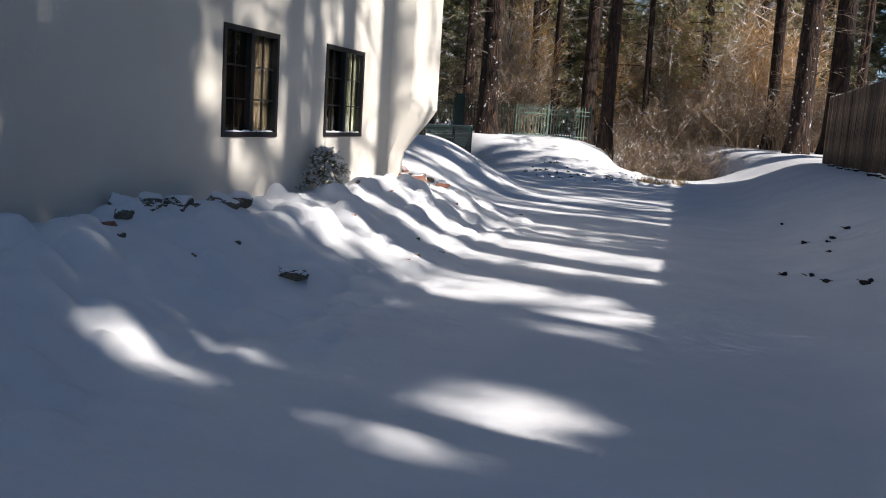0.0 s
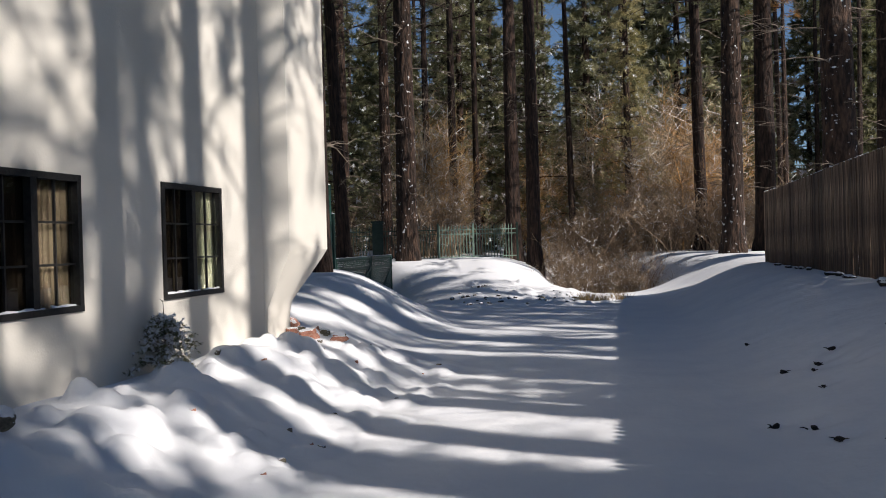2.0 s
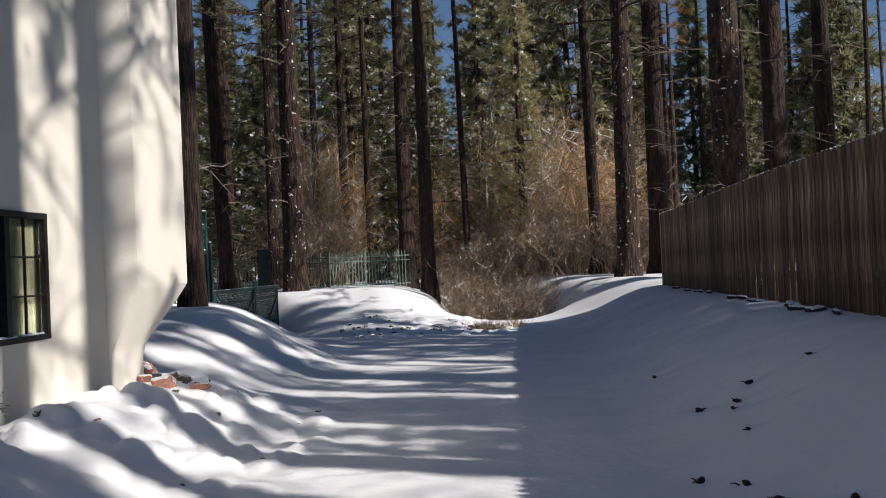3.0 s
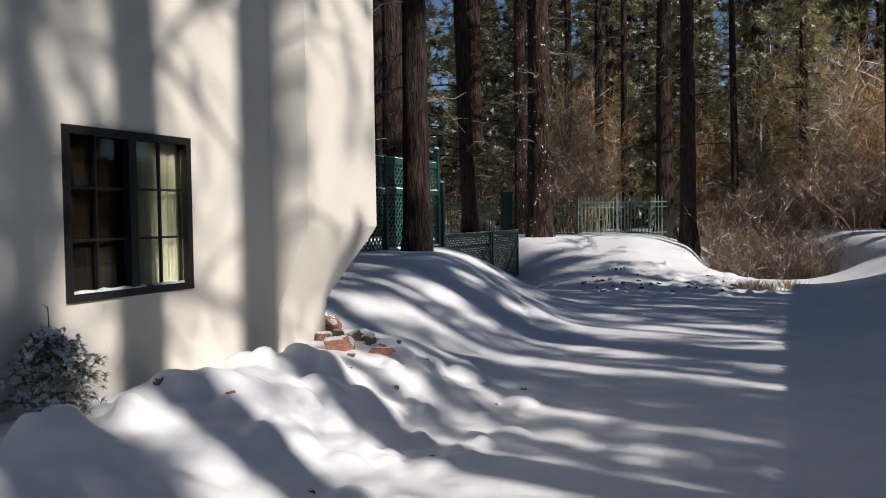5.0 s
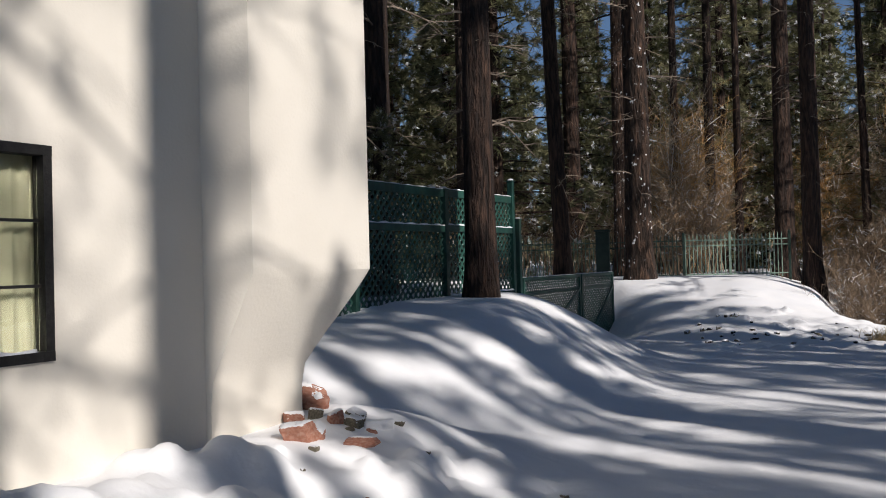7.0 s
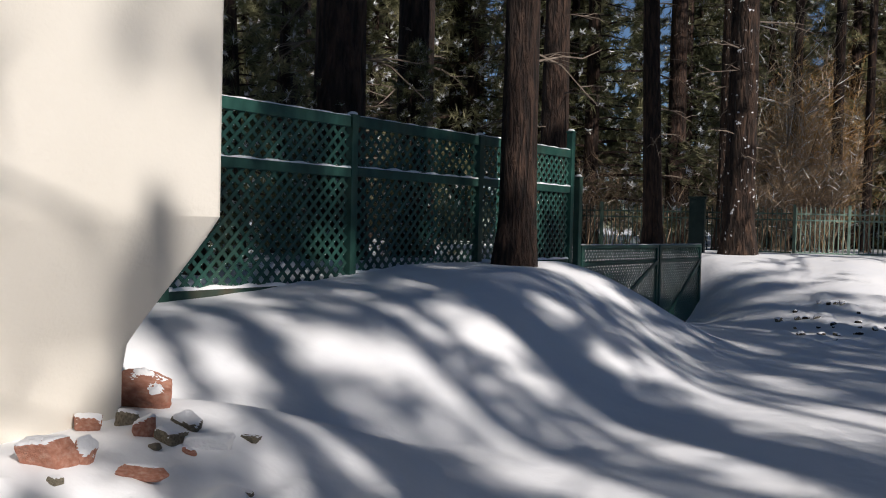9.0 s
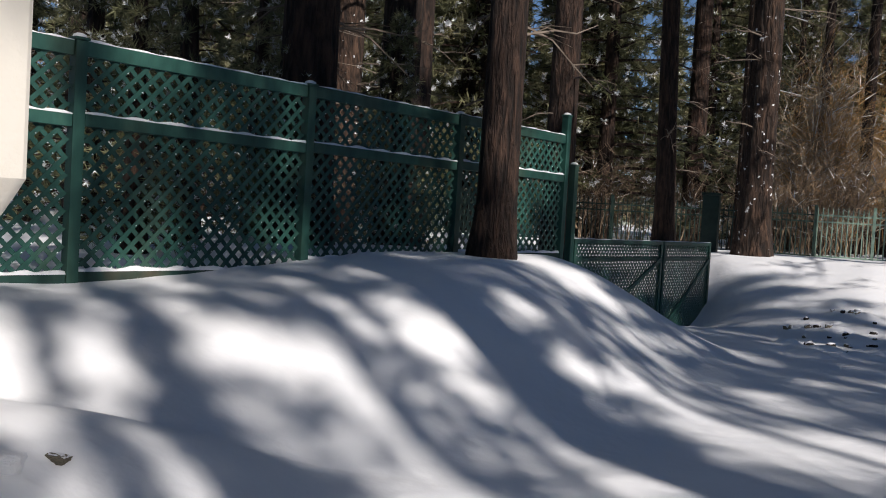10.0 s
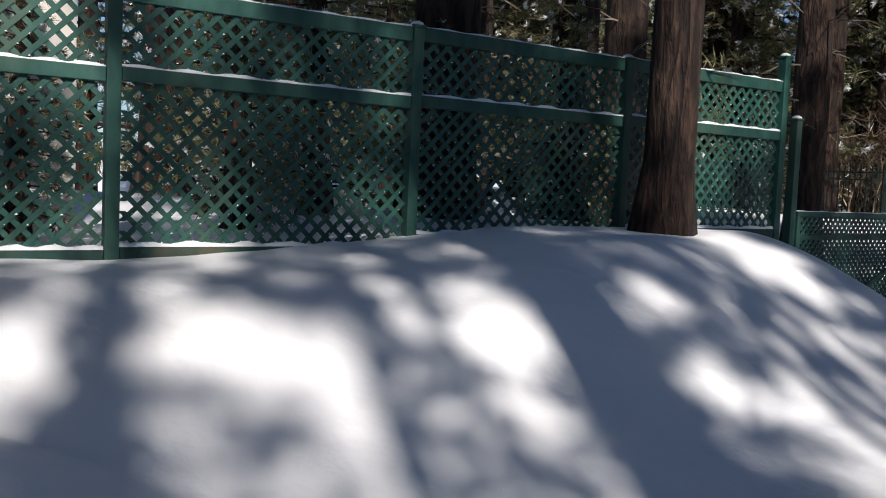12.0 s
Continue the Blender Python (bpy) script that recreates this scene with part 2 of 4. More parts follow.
def step(a, b, x):
    t = min(1.0, max(0.0, (x - a) / (b - a)))
    return t * t * (3 - 2 * t)


# ---- ground ----
def wall_x(y):
    return -2.13 + 0.286 * (y - 8.46)


def fence_x(y):
    return 10.2 - 0.25 * (24.8 - y)


lump_rng = random.Random(5)
LUMPS = []
for _ in range(270):
    y = lump_rng.uniform(3.5, 14.2)
    off = lump_rng.uniform(0.15, 2.3) if y < 12.6 else lump_rng.uniform(0.9, 1.9)
    LUMPS.append((wall_x(y) + off, y, lump_rng.uniform(0.09, 0.22), lump_rng.uniform(0.05, 0.15) * (1.2 - 0.38 * off)))
for _ in range(260):
    y = lump_rng.uniform(4.0, 14.4)
    LUMPS.append((wall_x(min(y, 13.4)) + lump_rng.uniform(0.2, 2.0), y, lump_rng.uniform(0.05, 0.12), lump_rng.uniform(0.018, 0.055)))
for _ in range(130):
    LUMPS.append((lump_rng.uniform(2.3, 6.8), lump_rng.uniform(23.6, 27.8), lump_rng.uniform(0.08, 0.22), lump_rng.uniform(0.02, 0.08)))
DEBRIS_SPOTS = ((4.62, 11.5, 0.07), (4.85, 11.2, 0.06), (5.2, 11.6, 0.07), (3.67, 9.55, 0.07), (3.78, 9.12, 0.06), (3.72, 8.61, 0.065), (3.85, 8.08, 0.075), (3.95, 8.2, 0.05),
                (4.7, 11.0, 0.04), (5.2, 13.87, 0.05), (5.68, 11.33, 0.04), (4.4, 10.2, 0.035))
# shallow prints trodden beside the debris
DENTS = [(x + 0.16, y + 0.05, 1.7 * s + 0.02, 0.5 * s) for x, y, s in DEBRIS_SPOTS] + [(4.95, 10.9, 0.11, 0.04), (5.05, 10.6, 0.1, 0.03), (4.8, 11.7, 0.12, 0.03)]
LUMP_CELLS = {}
for lump in LUMPS:
    for i in range(int(math.floor(lump[0] - 0.8)), int(math.floor(lump[0] + 0.8)) + 1):
        for j in range(int(math.floor(lump[1] - 0.8)), int(math.floor(lump[1] + 0.8)) + 1):
            LUMP_CELLS.setdefault((i, j), []).append(lump)


def base_height(x, y):
    # bank along the building
    d = x - wall_x(min(y, 13.2))
    left = 0.53 * (1 - step(0.25, 2.0 + 0.25 * math.sin(y * 0.9), d)) * (1 - step(14.2, 16.4, y))
    # mound in front of the lattice fence
    toe = -0.3 + 2.3 * step(12.6, 19.5, y) - 2.4 * step(22.6, 26.6, y)
    mound = (0.8 + 0.26 * step(17, 20.5, y)) * (1 - step(toe - 2.7, toe + 0.1, x)) * step(12.6, 15.4, y - 0.18 * x) * (1 - step(22.7, 26.3, y - 0.25 * x))
    # far bank with the metal fence
    near = 29.6 - 5.6 * step(-0.8, 3.6, x) + 2.2 * step(5.0, 7.5, x)
    far = 1.02 * step(near, near + 3.2 + 4.3 * step(0.8, 3.0, x), y) * (1 - step(3.5, 7.8, x - 0.15 * (y - 31)))
    # slope up to the board fence
    e = fence_x(y) - x
    right = 0.88 * (1 - step(0.1, 3.1, e))
    if y > 24.8:
        right = 1.0 * step(7.3, 11.0, x - 0.06 * (y - 25)) * (1 - 0.2 * step(50, 80, y))
    dip = 0.3 * math.exp(-((x - 0.4) / 1.0) ** 2 - ((y - 28.3) / 1.7) ** 2)
    # brushy hollow between the far bank and the slope
    hollow = 1.1 * step(28.0, 31.5, y) * step(5.2, 6.8, x - 0.15 * (y - 31)) * (1 - step(8.2, 10.0, x - 0.06 * (y - 25))) * (1 - step(35, 39, y))
    return max(left, mound) + far + right - dip - hollow


def height(x, y):
    z = base_height(x, y)
    if -12 < x < 20 and -6 < y < 45:
        z += 0.030 * noise.noise((x * 0.7, y * 0.7, 0)) + 0.012 * noise.noise((x * 2.3, y * 2.3, 4))
        top = 0.0
        for lx, ly, r, h in LUMP_CELLS.get((int(math.floor(x)), int(math.floor(y))), ()):
            q = ((x - lx) ** 2 + (y - ly) ** 2) / (r * r)
            if q < 3:
                top = max(top, h * math.exp(-1.6 * q * q))
        z += top
        if 3.0 < x < 6.4 and 7.4 < y < 14.6:
            for lx, ly, r, h in DENTS:
                z -= h * math.exp(-(((x - lx) / 1.5) ** 2 + (y - ly) ** 2) / (r * r))
    else:
        z += 0.15 * noise.noise((x * 0.1, y * 0.1, 2))
    return z


def spaced(lo, a, b, hi, fine, grow):
    mid = [a + fine * i for i in range(int((b - a) / fine) + 1)]
    out, s, v = [], fine, mid[-1]
    while v < hi:
        s *= grow
        v += s
        out.append(v)
    pre, s, v = [], fine, a
    while v > lo:
        s *= grow
        v -= s
        pre.append(v)
    return pre[::-1] + mid + out


gx, gy = spaced(-900, -3.6, 7.2, 900, 0.048, 1.16), spaced(-900, 3.0, 28.0, 1200, 0.052, 1.10)
ground_shape = Shape()
ground_shape.v = [(x, y, height(x, y)) for y in gy for x in gx]
W = len(gx)
ground_shape.f = [(j * W + i, j * W + i + 1, (j + 1) * W + i + 1, (j + 1) * W + i) for j in range(len(gy) - 1) for i in range(W - 1)]
ground_shape.m = [0] * len(ground_shape.f)
ground = tagged(new("ground", ground_shape.mesh("ground", SNOW, True)), "smooth fresh snow over drive, banks and buried rocks", "ground", kind="structure")

# ---- building ----
WALL_O, WALL_U, WALL_N = Vector((-2.13, 8.46, 0)), Vector((0.2751, 0.9614, 0)), Vector((0.9614, -0.2751, 0))
WALL_M = Matrix((( WALL_U.x, -WALL_N.x, 0, WALL_O.x), (WALL_U.y, -WALL_N.y, 0, WALL_O.y), (0, 0, 1, 0), (0, 0, 0, 1)))
WINDOWS = [(-0.02, 1.09, 1.15, 2.2), (2.30, 3.49, 1.15, 2.225)]
TOP = 7.5


def wall_at(s, depth, z):
    return WALL_M @ Vector((s, depth, z))


def wall_main():
    sh = Shape()
    ss = [-14.0, *[v for w in WINDOWS for v in w[:2]], 4.535]
    for i in range(len(ss) - 1):
        zs = [-0.4, 1.15, 2.225 if i == 3 else 2.2, TOP]
        for j in range(3):
            if j == 1 and i in (1, 3):
                continue
            for depth in (0.0, 0.22):
                q = [wall_at(ss[i], depth, zs[j]), wall_at(ss[i + 1], depth, zs[j]), wall_at(ss[i + 1], depth, zs[j + 1]), wall_at(ss[i], depth, zs[j + 1])]
                sh.add(q if depth == 0 else q[::-1], [(0, 1, 2, 3)])
    for a, b, z0, z1 in WINDOWS:
        loop = [(a, z0), (b, z0), (b, z1), (a, z1)]
        for (s0, q0), (s1, q1) in zip(loop, loop[1:] + loop[:1]):
            sh.add([wall_at(s0, 0, q0), wall_at(s1, 0, q1), wall_at(s1, 0.22, q1), wall_at(s0, 0.22, q0)], [(3, 2, 1, 0)])
    return sh


tagged(new("wall_east", wall_main().mesh("wall_east", STUCCO)), "cream stucco house wall with two small windows", "wall", kind="structure")


def corner_shape():
    """The splayed corner: full width above, drawn in towards its foot, with rounded arrises."""
    sh = Shape()
    c1, c2, top, foot = Vector((-0.888, 12.82)), Vector((-0.585, 12.88)), Vector((-0.21, 14.06)), Vector((-0.70, 13.93))
    levels = [-0.4, 0.3, 0.55, 0.75, 0.9, 0.98, 1.06, 1.15, 1.25, 1.36, 1.44, 1.50, 1.56, 1.62, 1.7, 2.2, 4.0, TOP]
    rows = []
    for z in levels:
        k = min(1, max(0, (z - 0.86) / (1.56 - 0.86)))
        k = 0.85 * k + 0.15 * step(0, 1, k)
        k = 1 if z > 1.6 else k
        t = foot.lerp(top, k)
        cc = c2.lerp(c1 + Vector((0.03, 0.02)), 1 - k)
        away = t + Vector((-0.985, 0.17)) * 5.5
        r = 0.07
        d1, d2 = (cc - t).normalized(), (away - t).normalized()
        pts = [c1, c1.lerp(cc, 0.5), cc]
        for u in (0.35, 0.7):
            pts.append(cc.lerp(t, u))
        p0, p1 = t + d1 * r, t + d2 * r
        for u in (0, 0.25, 0.5, 0.75, 1):
            pts.append((1 - u) ** 2 * p0 + 2 * u * (1 - u) * t + u * u * p1)
        pts += [t + d2 * 1.2, away]
        rows.append([(p.x, p.y, z) for p in pts])
    n = len(rows[0])
    sh.v = [p for r in rows for p in r]
    sh.f = [(i * n + j, i * n + j + 1, (i + 1) * n + j + 1, (i + 1) * n + j) for i in range(len(rows) - 1) for j in range(n - 1)]
    sh.m = [0] * len(sh.f)
    return sh


corner = tagged(new("wall_corner", corner_shape().mesh("wall_corner", STUCCO, True)), "splayed cream stucco corner narrowing towards its foot", "wall", kind="structure")
corner.data.set_sharp_from_angle(angle=radians(24))
closing = Shape()
b0, b1 = wall_at(-14, 0, 0), wall_at(-14, 7, 0)
e1 = Vector((-0.21 - 5.42, 14.06 + 0.93, 0))
for p, q in ((b0, b1), (b1, e1)):
    closing.add([(p.x, p.y, -0.4), (q.x, q.y, -0.4), (q.x, q.y, TOP), (p.x, p.y, TOP)], [(0, 1, 2, 3)])
tagged(new("wall_rear", closing.mesh("wall_rear", STUCCO)), "plain cream stucco rear walls of the house", "wall", kind="structure")
roof = Shape().add([(b0.x, b0.y, TOP), (-0.888, 12.82, TOP), (-0.21, 14.06, TOP), (e1.x, e1.y, TOP), (b1.x, b1.y, TOP)], [(0, 1, 2, 3, 4)])
tagged(new("ceiling", roof.mesh("ceiling", STUCCO)), "plain flat top closing the house", "ceiling", kind="structure")
room = Shape()
room.box(-1.0, 4.4, 0.23, 3.0, 0.2, 2.8, WALL_M)
room.f = room.f[:2] + room.f[3:]
room.m = room.m[:5]
tagged(new("wall_room", room.mesh("wall_room", ROOM)), "dim beige room behind the windows", "wall", kind="structure")


def bar(sh, s0, s1, d0, d1, z0, z1):
    return sh.box(s0, s1, d0, d1, z0, z1, WALL_M)


def snow_strip(m, x0, x1, y0, y1, z0, z1, seed, thick=0.022):
    sh = Shape()
    n = max(4, int((x1 - x0) / 0.06))
    rows = []
    for i in range(n + 1):
        u = i / n
        h = thick * (0.55 + 0.6 * abs(noise.noise((u * 14, seed, 0))) + 0.25 * math.sin(u * 40 + seed))
        h = max(0.004, h)
        x, z = x0 + (x1 - x0) * u, z0 + (z1 - z0) * u
        rows.append([m @ Vector((x, y0, z)), m @ Vector((x, y0 + 0.25 * (y1 - y0), z + h)), m @ Vector((x, y0 + 0.75 * (y1 - y0), z + h)), m @ Vector((x, y1, z))])
    sh.v = [tuple(p) for r in rows for p in r]
    sh.f = [(4 * i + j, 4 * i + j + 1, 4 * i + 5 + j, 4 * i + 4 + j) for i in range(n) for j in range(3)] + [(3, 2, 1, 0), tuple(4 * n + j for j in range(4))]
    sh.m = [0] * len(sh.f)
    return sh


def window(index, a, b, z0, z1, bright):
    w = thing("window_%d" % index, "black-framed sliding window with divided panes set in stucco", "window", kind="structure")
    fr = Shape()
    t = 0.05
    bar(fr, a, b, -0.018, 0.07, z0, z0 + t), bar(fr, a, b, -0.018, 0.07, z1 - t, z1)
    bar(fr, a, a + t, -0.016, 0.07, z0 + t, z1 - t), bar(fr, b - t, b, -0.016, 0.07, z0 + t, z1 - t)
    part("window_frame", fr, BLACK, w)
    mid = 0.5 * (a + b)
    part("mullion", bar(Shape(), mid - 0.035, mid + 0.035, -0.012, 0.06, z0 + t, z1 - t), BLACK, w)
    for side, (l, r) in enumerate(((a + t, mid - 0.035), (mid + 0.035, b - t))):
        dep = 0.035 if side == 0 else 0.02
        c = 0.5 * (l + r)
        part("muntin", bar(Shape(), c - 0.008, c + 0.008, dep - 0.006, dep + 0.014, z0 + t, z1 - t), BLACK, w)
        for k in (1, 2):
            z = z0 + t + (z1 - z0 - 2 * t) * k / 3
            part("muntin", bar(Shape(), l, r, dep - 0.005, dep + 0.012, z - 0.008, z + 0.008), BLACK, w)
        pane = part("pane", bar(Shape(), l, r, dep + 0.016, dep + 0.021, z0 + t, z1 - t), SCREEN if side == 0 else GLASS, w, "dark screened glass" if side == 0 else "clear reflecting glass")
        pane.visible_shadow = False
    for u0, u1 in ((a + 0.06, a + 0.58 * (b - a)), (a + 0.66 * (b - a), b - 0.1)):
        part("snow", snow_strip(WALL_M, u0, u1, -0.016, 0.014, z0 + t, z0 + t, index + u0, 0.022), SNOW, w, "thin line of snow on the sill", smooth=True)
    for l, r, mat in ((a + 0.01, mid + 0.06, DRAPE), (mid + 0.07, b - 0.01, bright)):
        c = thing("curtain", "%s curtain hanging inside the window" % ("cream" if mat is CURTAIN else "brown"), "curtain", "window curtains")
        sh = Shape()
        m = 42
        pts = [(l + (r - l) * i / m, 0.088 + 0.009 * math.sin(i * 0.95 + index) + 0.004 * math.sin(i * 2.3)) for i in range(m + 1)]
        sh.v = [tuple(wall_at(s, d + e, z)) for e in (0, 0.004) for z in (z0 + 0.012, z1 - 0.012) for s, d in pts]
        n = m + 1
        sh.f = [(i, i + 1, n + i + 1, n + i) for i in range(m)] + [(2 * n + i, 3 * n + i, 3 * n + i + 1, 2 * n + i + 1) for i in range(m)]
        sh.m = [0] * len(sh.f)
        part("fabric", sh, mat, c, smooth=True)


window(1, -0.02, 1.09, 1.15, 2.2, DRAPE)
window(2, 2.30, 3.49, 1.15, 2.225, CURTAIN)

pillar = thing("stucco_pillar", "white stucco pillar standing behind the lattice fence", "pillar")
part("shaft", Shape().box(-5.55, -5.0, 17.2, 17.7, height(-5.3, 17.4) - 0.1, 4.6), STUCCO, pillar, bevel=0.03)

# ---- lattice fence ----
FENCE_A, FENCE_B = Vector((-2.83, 16.85)), Vector((-0.80, 23.95))
FDIR = (FENCE_B - FENCE_A).normalized()
FLEN = (FENCE_B - FENCE_A).length / 3


def frame_matrix(p, q):
    d = (q - p).normalized()
    return Matrix(((d.x, -d.y, 0, p.x), (d.y, d.x, 0, p.y), (0, 0, 1, 0), (0, 0, 0, 1)))


def clip_slat(x0, z0, sign, length, x_lo, x_hi, z_lo, z_hi):
    """The stretch of a 45-degree line through (x0, z_lo) that lies in the panel."""
    t0, t1 = 0.0, z_hi - z_lo
    if sign > 0:
        t0, t1 = max(t0, x_lo - x0), min(t1, x_hi - x0)
    else:
        t0, t1 = max(t0, x0 - x_hi), min(t1, x0 - x_lo)
    return (t0, t1) if t1 - t0 > 0.03 else None


def lattice(parent, m, x_lo, x_hi, z_lo, z_hi, mat, pitch=0.142, width=0.038, y0=0.0, lift=0.0):
    hw = width / 2 * 1.414
    for layer, sign in enumerate((1, -1)):
        x = x_lo - (z_hi - z_lo) - pitch
        while x < x_hi + (z_hi - z_lo) + pitch:
            x += pitch
            c = clip_slat(x, z_lo, sign, 0, x_lo, x_hi, z_lo, z_hi)
            if not c:
                continue
            t0, t1 = c
            d0 = y0 + 0.009 * layer - 0.009
            sh = Shape()
            a, b = x + sign * t0, x + sign * t1
            za, zb = z_lo + t0 + lift * (a - x_lo), z_lo + t1 + lift * (b - x_lo)
            pts = [(a - hw, za), (a + hw, za), (b + hw, zb), (b - hw, zb)]
            sh.add([m @ Vector((px, d, pz)) for d in (d0, d0 + 0.008) for px, pz in pts],
                   [(0, 1, 2, 3), (7, 6, 5, 4), (0, 4, 5, 1), (1, 5, 6, 2), (2, 6, 7, 3), (3, 7, 4, 0)])
            part("slat", sh, mat, parent)
    fleck, fr = Shape(), random.Random(int(1000 * (x_hi + z_hi)) + int(50 * m.translation.y))
    k0 = int((x_hi - x_lo) / pitch * 2) + 2
    for i in range(k0):
        for j in range(int((z_hi - z_lo) / pitch * 2) + 1):
            if (i + j) % 2 or fr.random() < 0.35:
                continue
            fx, fz = x_lo + pitch * 0.5 * i, z_lo + pitch * 0.5 * j + 0.02
            if fx > x_hi - 0.02 or fz > z_hi - 0.02:
                continue
            w, hh = fr.uniform(0.004, 0.012), fr.uniform(0.005, 0.013)
            fleck.add([m @ Vector(q) for q in ((fx - w, y0 - 0.012, fz), (fx + w, y0 - 0.012, fz), (fx, y0 - 0.002, fz), (fx, y0 - 0.010, fz + hh))],
                      [(0, 1, 3), (1, 2, 3), (2, 0, 3), (0, 2, 1)])
    tagged(part("snow_speckle", fleck, SNOW, parent, "specks of snow caught in the lattice"), kind="stuff")


def post(x, y, z_top, size=0.1, label="square dark green fence post with a snow cap"):
    z = height(x, y) - 0.25
    p = thing("fence_post", label, "post", "lattice fence posts")
    m = frame_matrix(Vector((x, y)), Vector((x, y)) + FDIR)
    h = size / 2
    part("shaft", Shape().box(-h, h, -h, h, z, z_top - 0.03, m), GREEN, p, bevel=0.006)
    part("cap", Shape().box(-h - 0.012, h + 0.012, -h - 0.012, h + 0.012, z_top - 0.03, z_top - 0.008, m), GREEN, p, bevel=0.005)
    s = Shape()
    for k, (r, zz) in enumerate(((h + 0.008, z_top - 0.008), (h + 0.004, z_top + 0.012), (h * 0.55, z_top + 0.026))):
        s.v += [tuple(m @ Vector((r * math.cos(a), r * math.sin(a), zz))) for a in [6.28318 * i / 8 for i in range(8)]]
    s.f = [(k * 8 + i, k * 8 + (i + 1) % 8, k * 8 + 8 + (i + 1) % 8, k * 8 + 8 + i) for k in (0, 1) for i in range(8)] + [tuple(range(16, 24))]
    s.m = [0] * len(s.f)
    part("snow_cap", s, SNOW, p, smooth=True)


def bay(p, q, zb, zm, zt, seed, drop=0.0):
    """One bay between two posts: kickboard, bottom, middle and top rails, two lattice panels, snow on the rails."""
    t = thing("lattice_fence", "dark green wooden lattice fence bay with snow on its rails", "fence", "lattice fence bays")
    m = frame_matrix(p, q)
    L = (q - p).length
    a, b = 0.055, L - 0.055
    part("top_rail", Shape().box(a, b, -0.03, 0.03, zt - 0.12, zt, m), GREEN, t, bevel=0.006)
    part("middle_rail", Shape().box(a, b, -0.045, 0.03, zm - 0.1, zm, m), GREEN, t, bevel=0.006)
    part("bottom_rail", Shape().box(a, b, -0.04, 0.03, zb - 0.1 - 0.2, zb, m), WORN, t, "green rail worn to bare wood near the snow", bevel=0.006)
    lattice(t, m, a + 0.02, b - 0.02, zm + 0.004, zt - 0.1, GREEN)
    lattice(t, m, a + 0.02, b - 0.02, zb + 0.004, zm - 0.09, GREEN)
    for nm, z, y0, y1, th in (("snow", zt, -0.032, 0.032, 0.02), ("snow", zm, -0.048, 0.0, 0.028), ("snow", zb, -0.046, 0.03, 0.04)):
        part(nm, snow_strip(m, a, b, y0, y1, z, z, seed + z, th), SNOW, t, "ragged line of snow", smooth=True)


corners = [FENCE_A + FDIR * FLEN * k for k in range(-1, 4)]
for k in range(4):
    zb = [0.86, 0.88, 0.98, 1.06][k]
    end = corners[k + 1]
    start = corners[k] if k else FENCE_A - FDIR * 1.75
    bay(start, end, zb, 2.13 + 0.015 * k, 2.71 + 0.01 * k, k * 3.7)
for k, c in enumerate(corners[1:]):
    post(c.x, c.y, 3.04 if k == 3 else 2.75)
post(-0.74, 24.28, 2.36, 0.1, "shorter green fence post beside the tall one")
post(-3.32, 15.16, 2.75)


def low_gate(p, q, z0, z1, seed):
    t = thing("lattice_gate", "low dark green lattice gate with a diagonal brace", "gate", "low lattice gates")
    m = frame_matrix(p, q)
    L = (q - p).length
    part("top_rail", Shape().box(0, L, -0.03, 0.03, z1 - 0.06, z1, m), GREEN, t, bevel=0.005)
    part("middle_rail", Shape().box(0.05, L - 0.05, -0.025, 0.025, z1 - 0.34, z1 - 0.28, m), GREEN, t, bevel=0.005)
    part("bottom_rail", Shape().box(0.05, L - 0.05, -0.025, 0.025, z0, z0 + 0.08, m), GREEN, t, bevel=0.005)
    for x in (0.0, L - 0.07):
        part("stile", Shape().box(x, x + 0.07, -0.032, 0.032, z0, z1 - 0.06, m), GREEN, t, bevel=0.005)
    d = Vector((L - 0.14, z1 - 0.34 - z0))
    mm = m @ Matrix.Translation((0.07, -0.05, z0 + 0.05)) @ Matrix.Rotation(-math.atan2(d.y, d.x), 4, 'Y')
    part("brace", Shape().box(0, d.length - 0.03, -0.015, 0.015, -0.03, 0.03, mm), GREEN, t)
    lattice(t, m, 0.06, L - 0.06, z1 - 0.285, z1 - 0.05, GREEN, 0.1)
    lattice(t, m, 0.06, L - 0.06, z0 + 0.06, z1 - 0.33, GREEN, 0.1)
    part("snow", snow_strip(m, 0, L, -0.032, 0.032, z1, z1, seed, 0.014), SNOW, t, smooth=True)


GATE_A, GATE_B, GATE_C = Vector((-0.70, 24.36)), Vector((0.09, 27.35)), Vector((0.68, 29.3))
low_gate(GATE_A, GATE_B, -0.34, 1.27, 1.0)
low_gate(GATE_B + (GATE_C - GATE_B) * 0.03, GATE_C, -0.34, 1.27, 2.0)

# ---- board fence ----
board_fence = thing("board_fence", "tall weathered brown board fence with dog-eared pickets", "fence")
PW = 0.14
picket = Shape()
w, th = PW / 2 - 0.0022, 0.019
out = [(-w, 0), (w, 0), (w, 1.89), (w - 0.03, 1.93), (-w + 0.03, 1.93), (-w, 1.89)]
picket.add([(x, y, z) for y in (0, th) for x, z in out], [(0, 1, 2, 3, 4, 5), (11, 10, 9, 8, 7, 6)] + [(i, 6 + i, 6 + (i + 1) % 6, (i + 1) % 6) for i in range(6)])
picket_mesh = picket.mesh("picket", WOOD)
BF_A, BF_B = Vector((fence_x(24.8), 24.8)), Vector((fence_x(-13), -13.0))
bf_m = frame_matrix(BF_A, BF_B)
bf_len = (BF_A - BF_B).length
prng = random.Random(3)


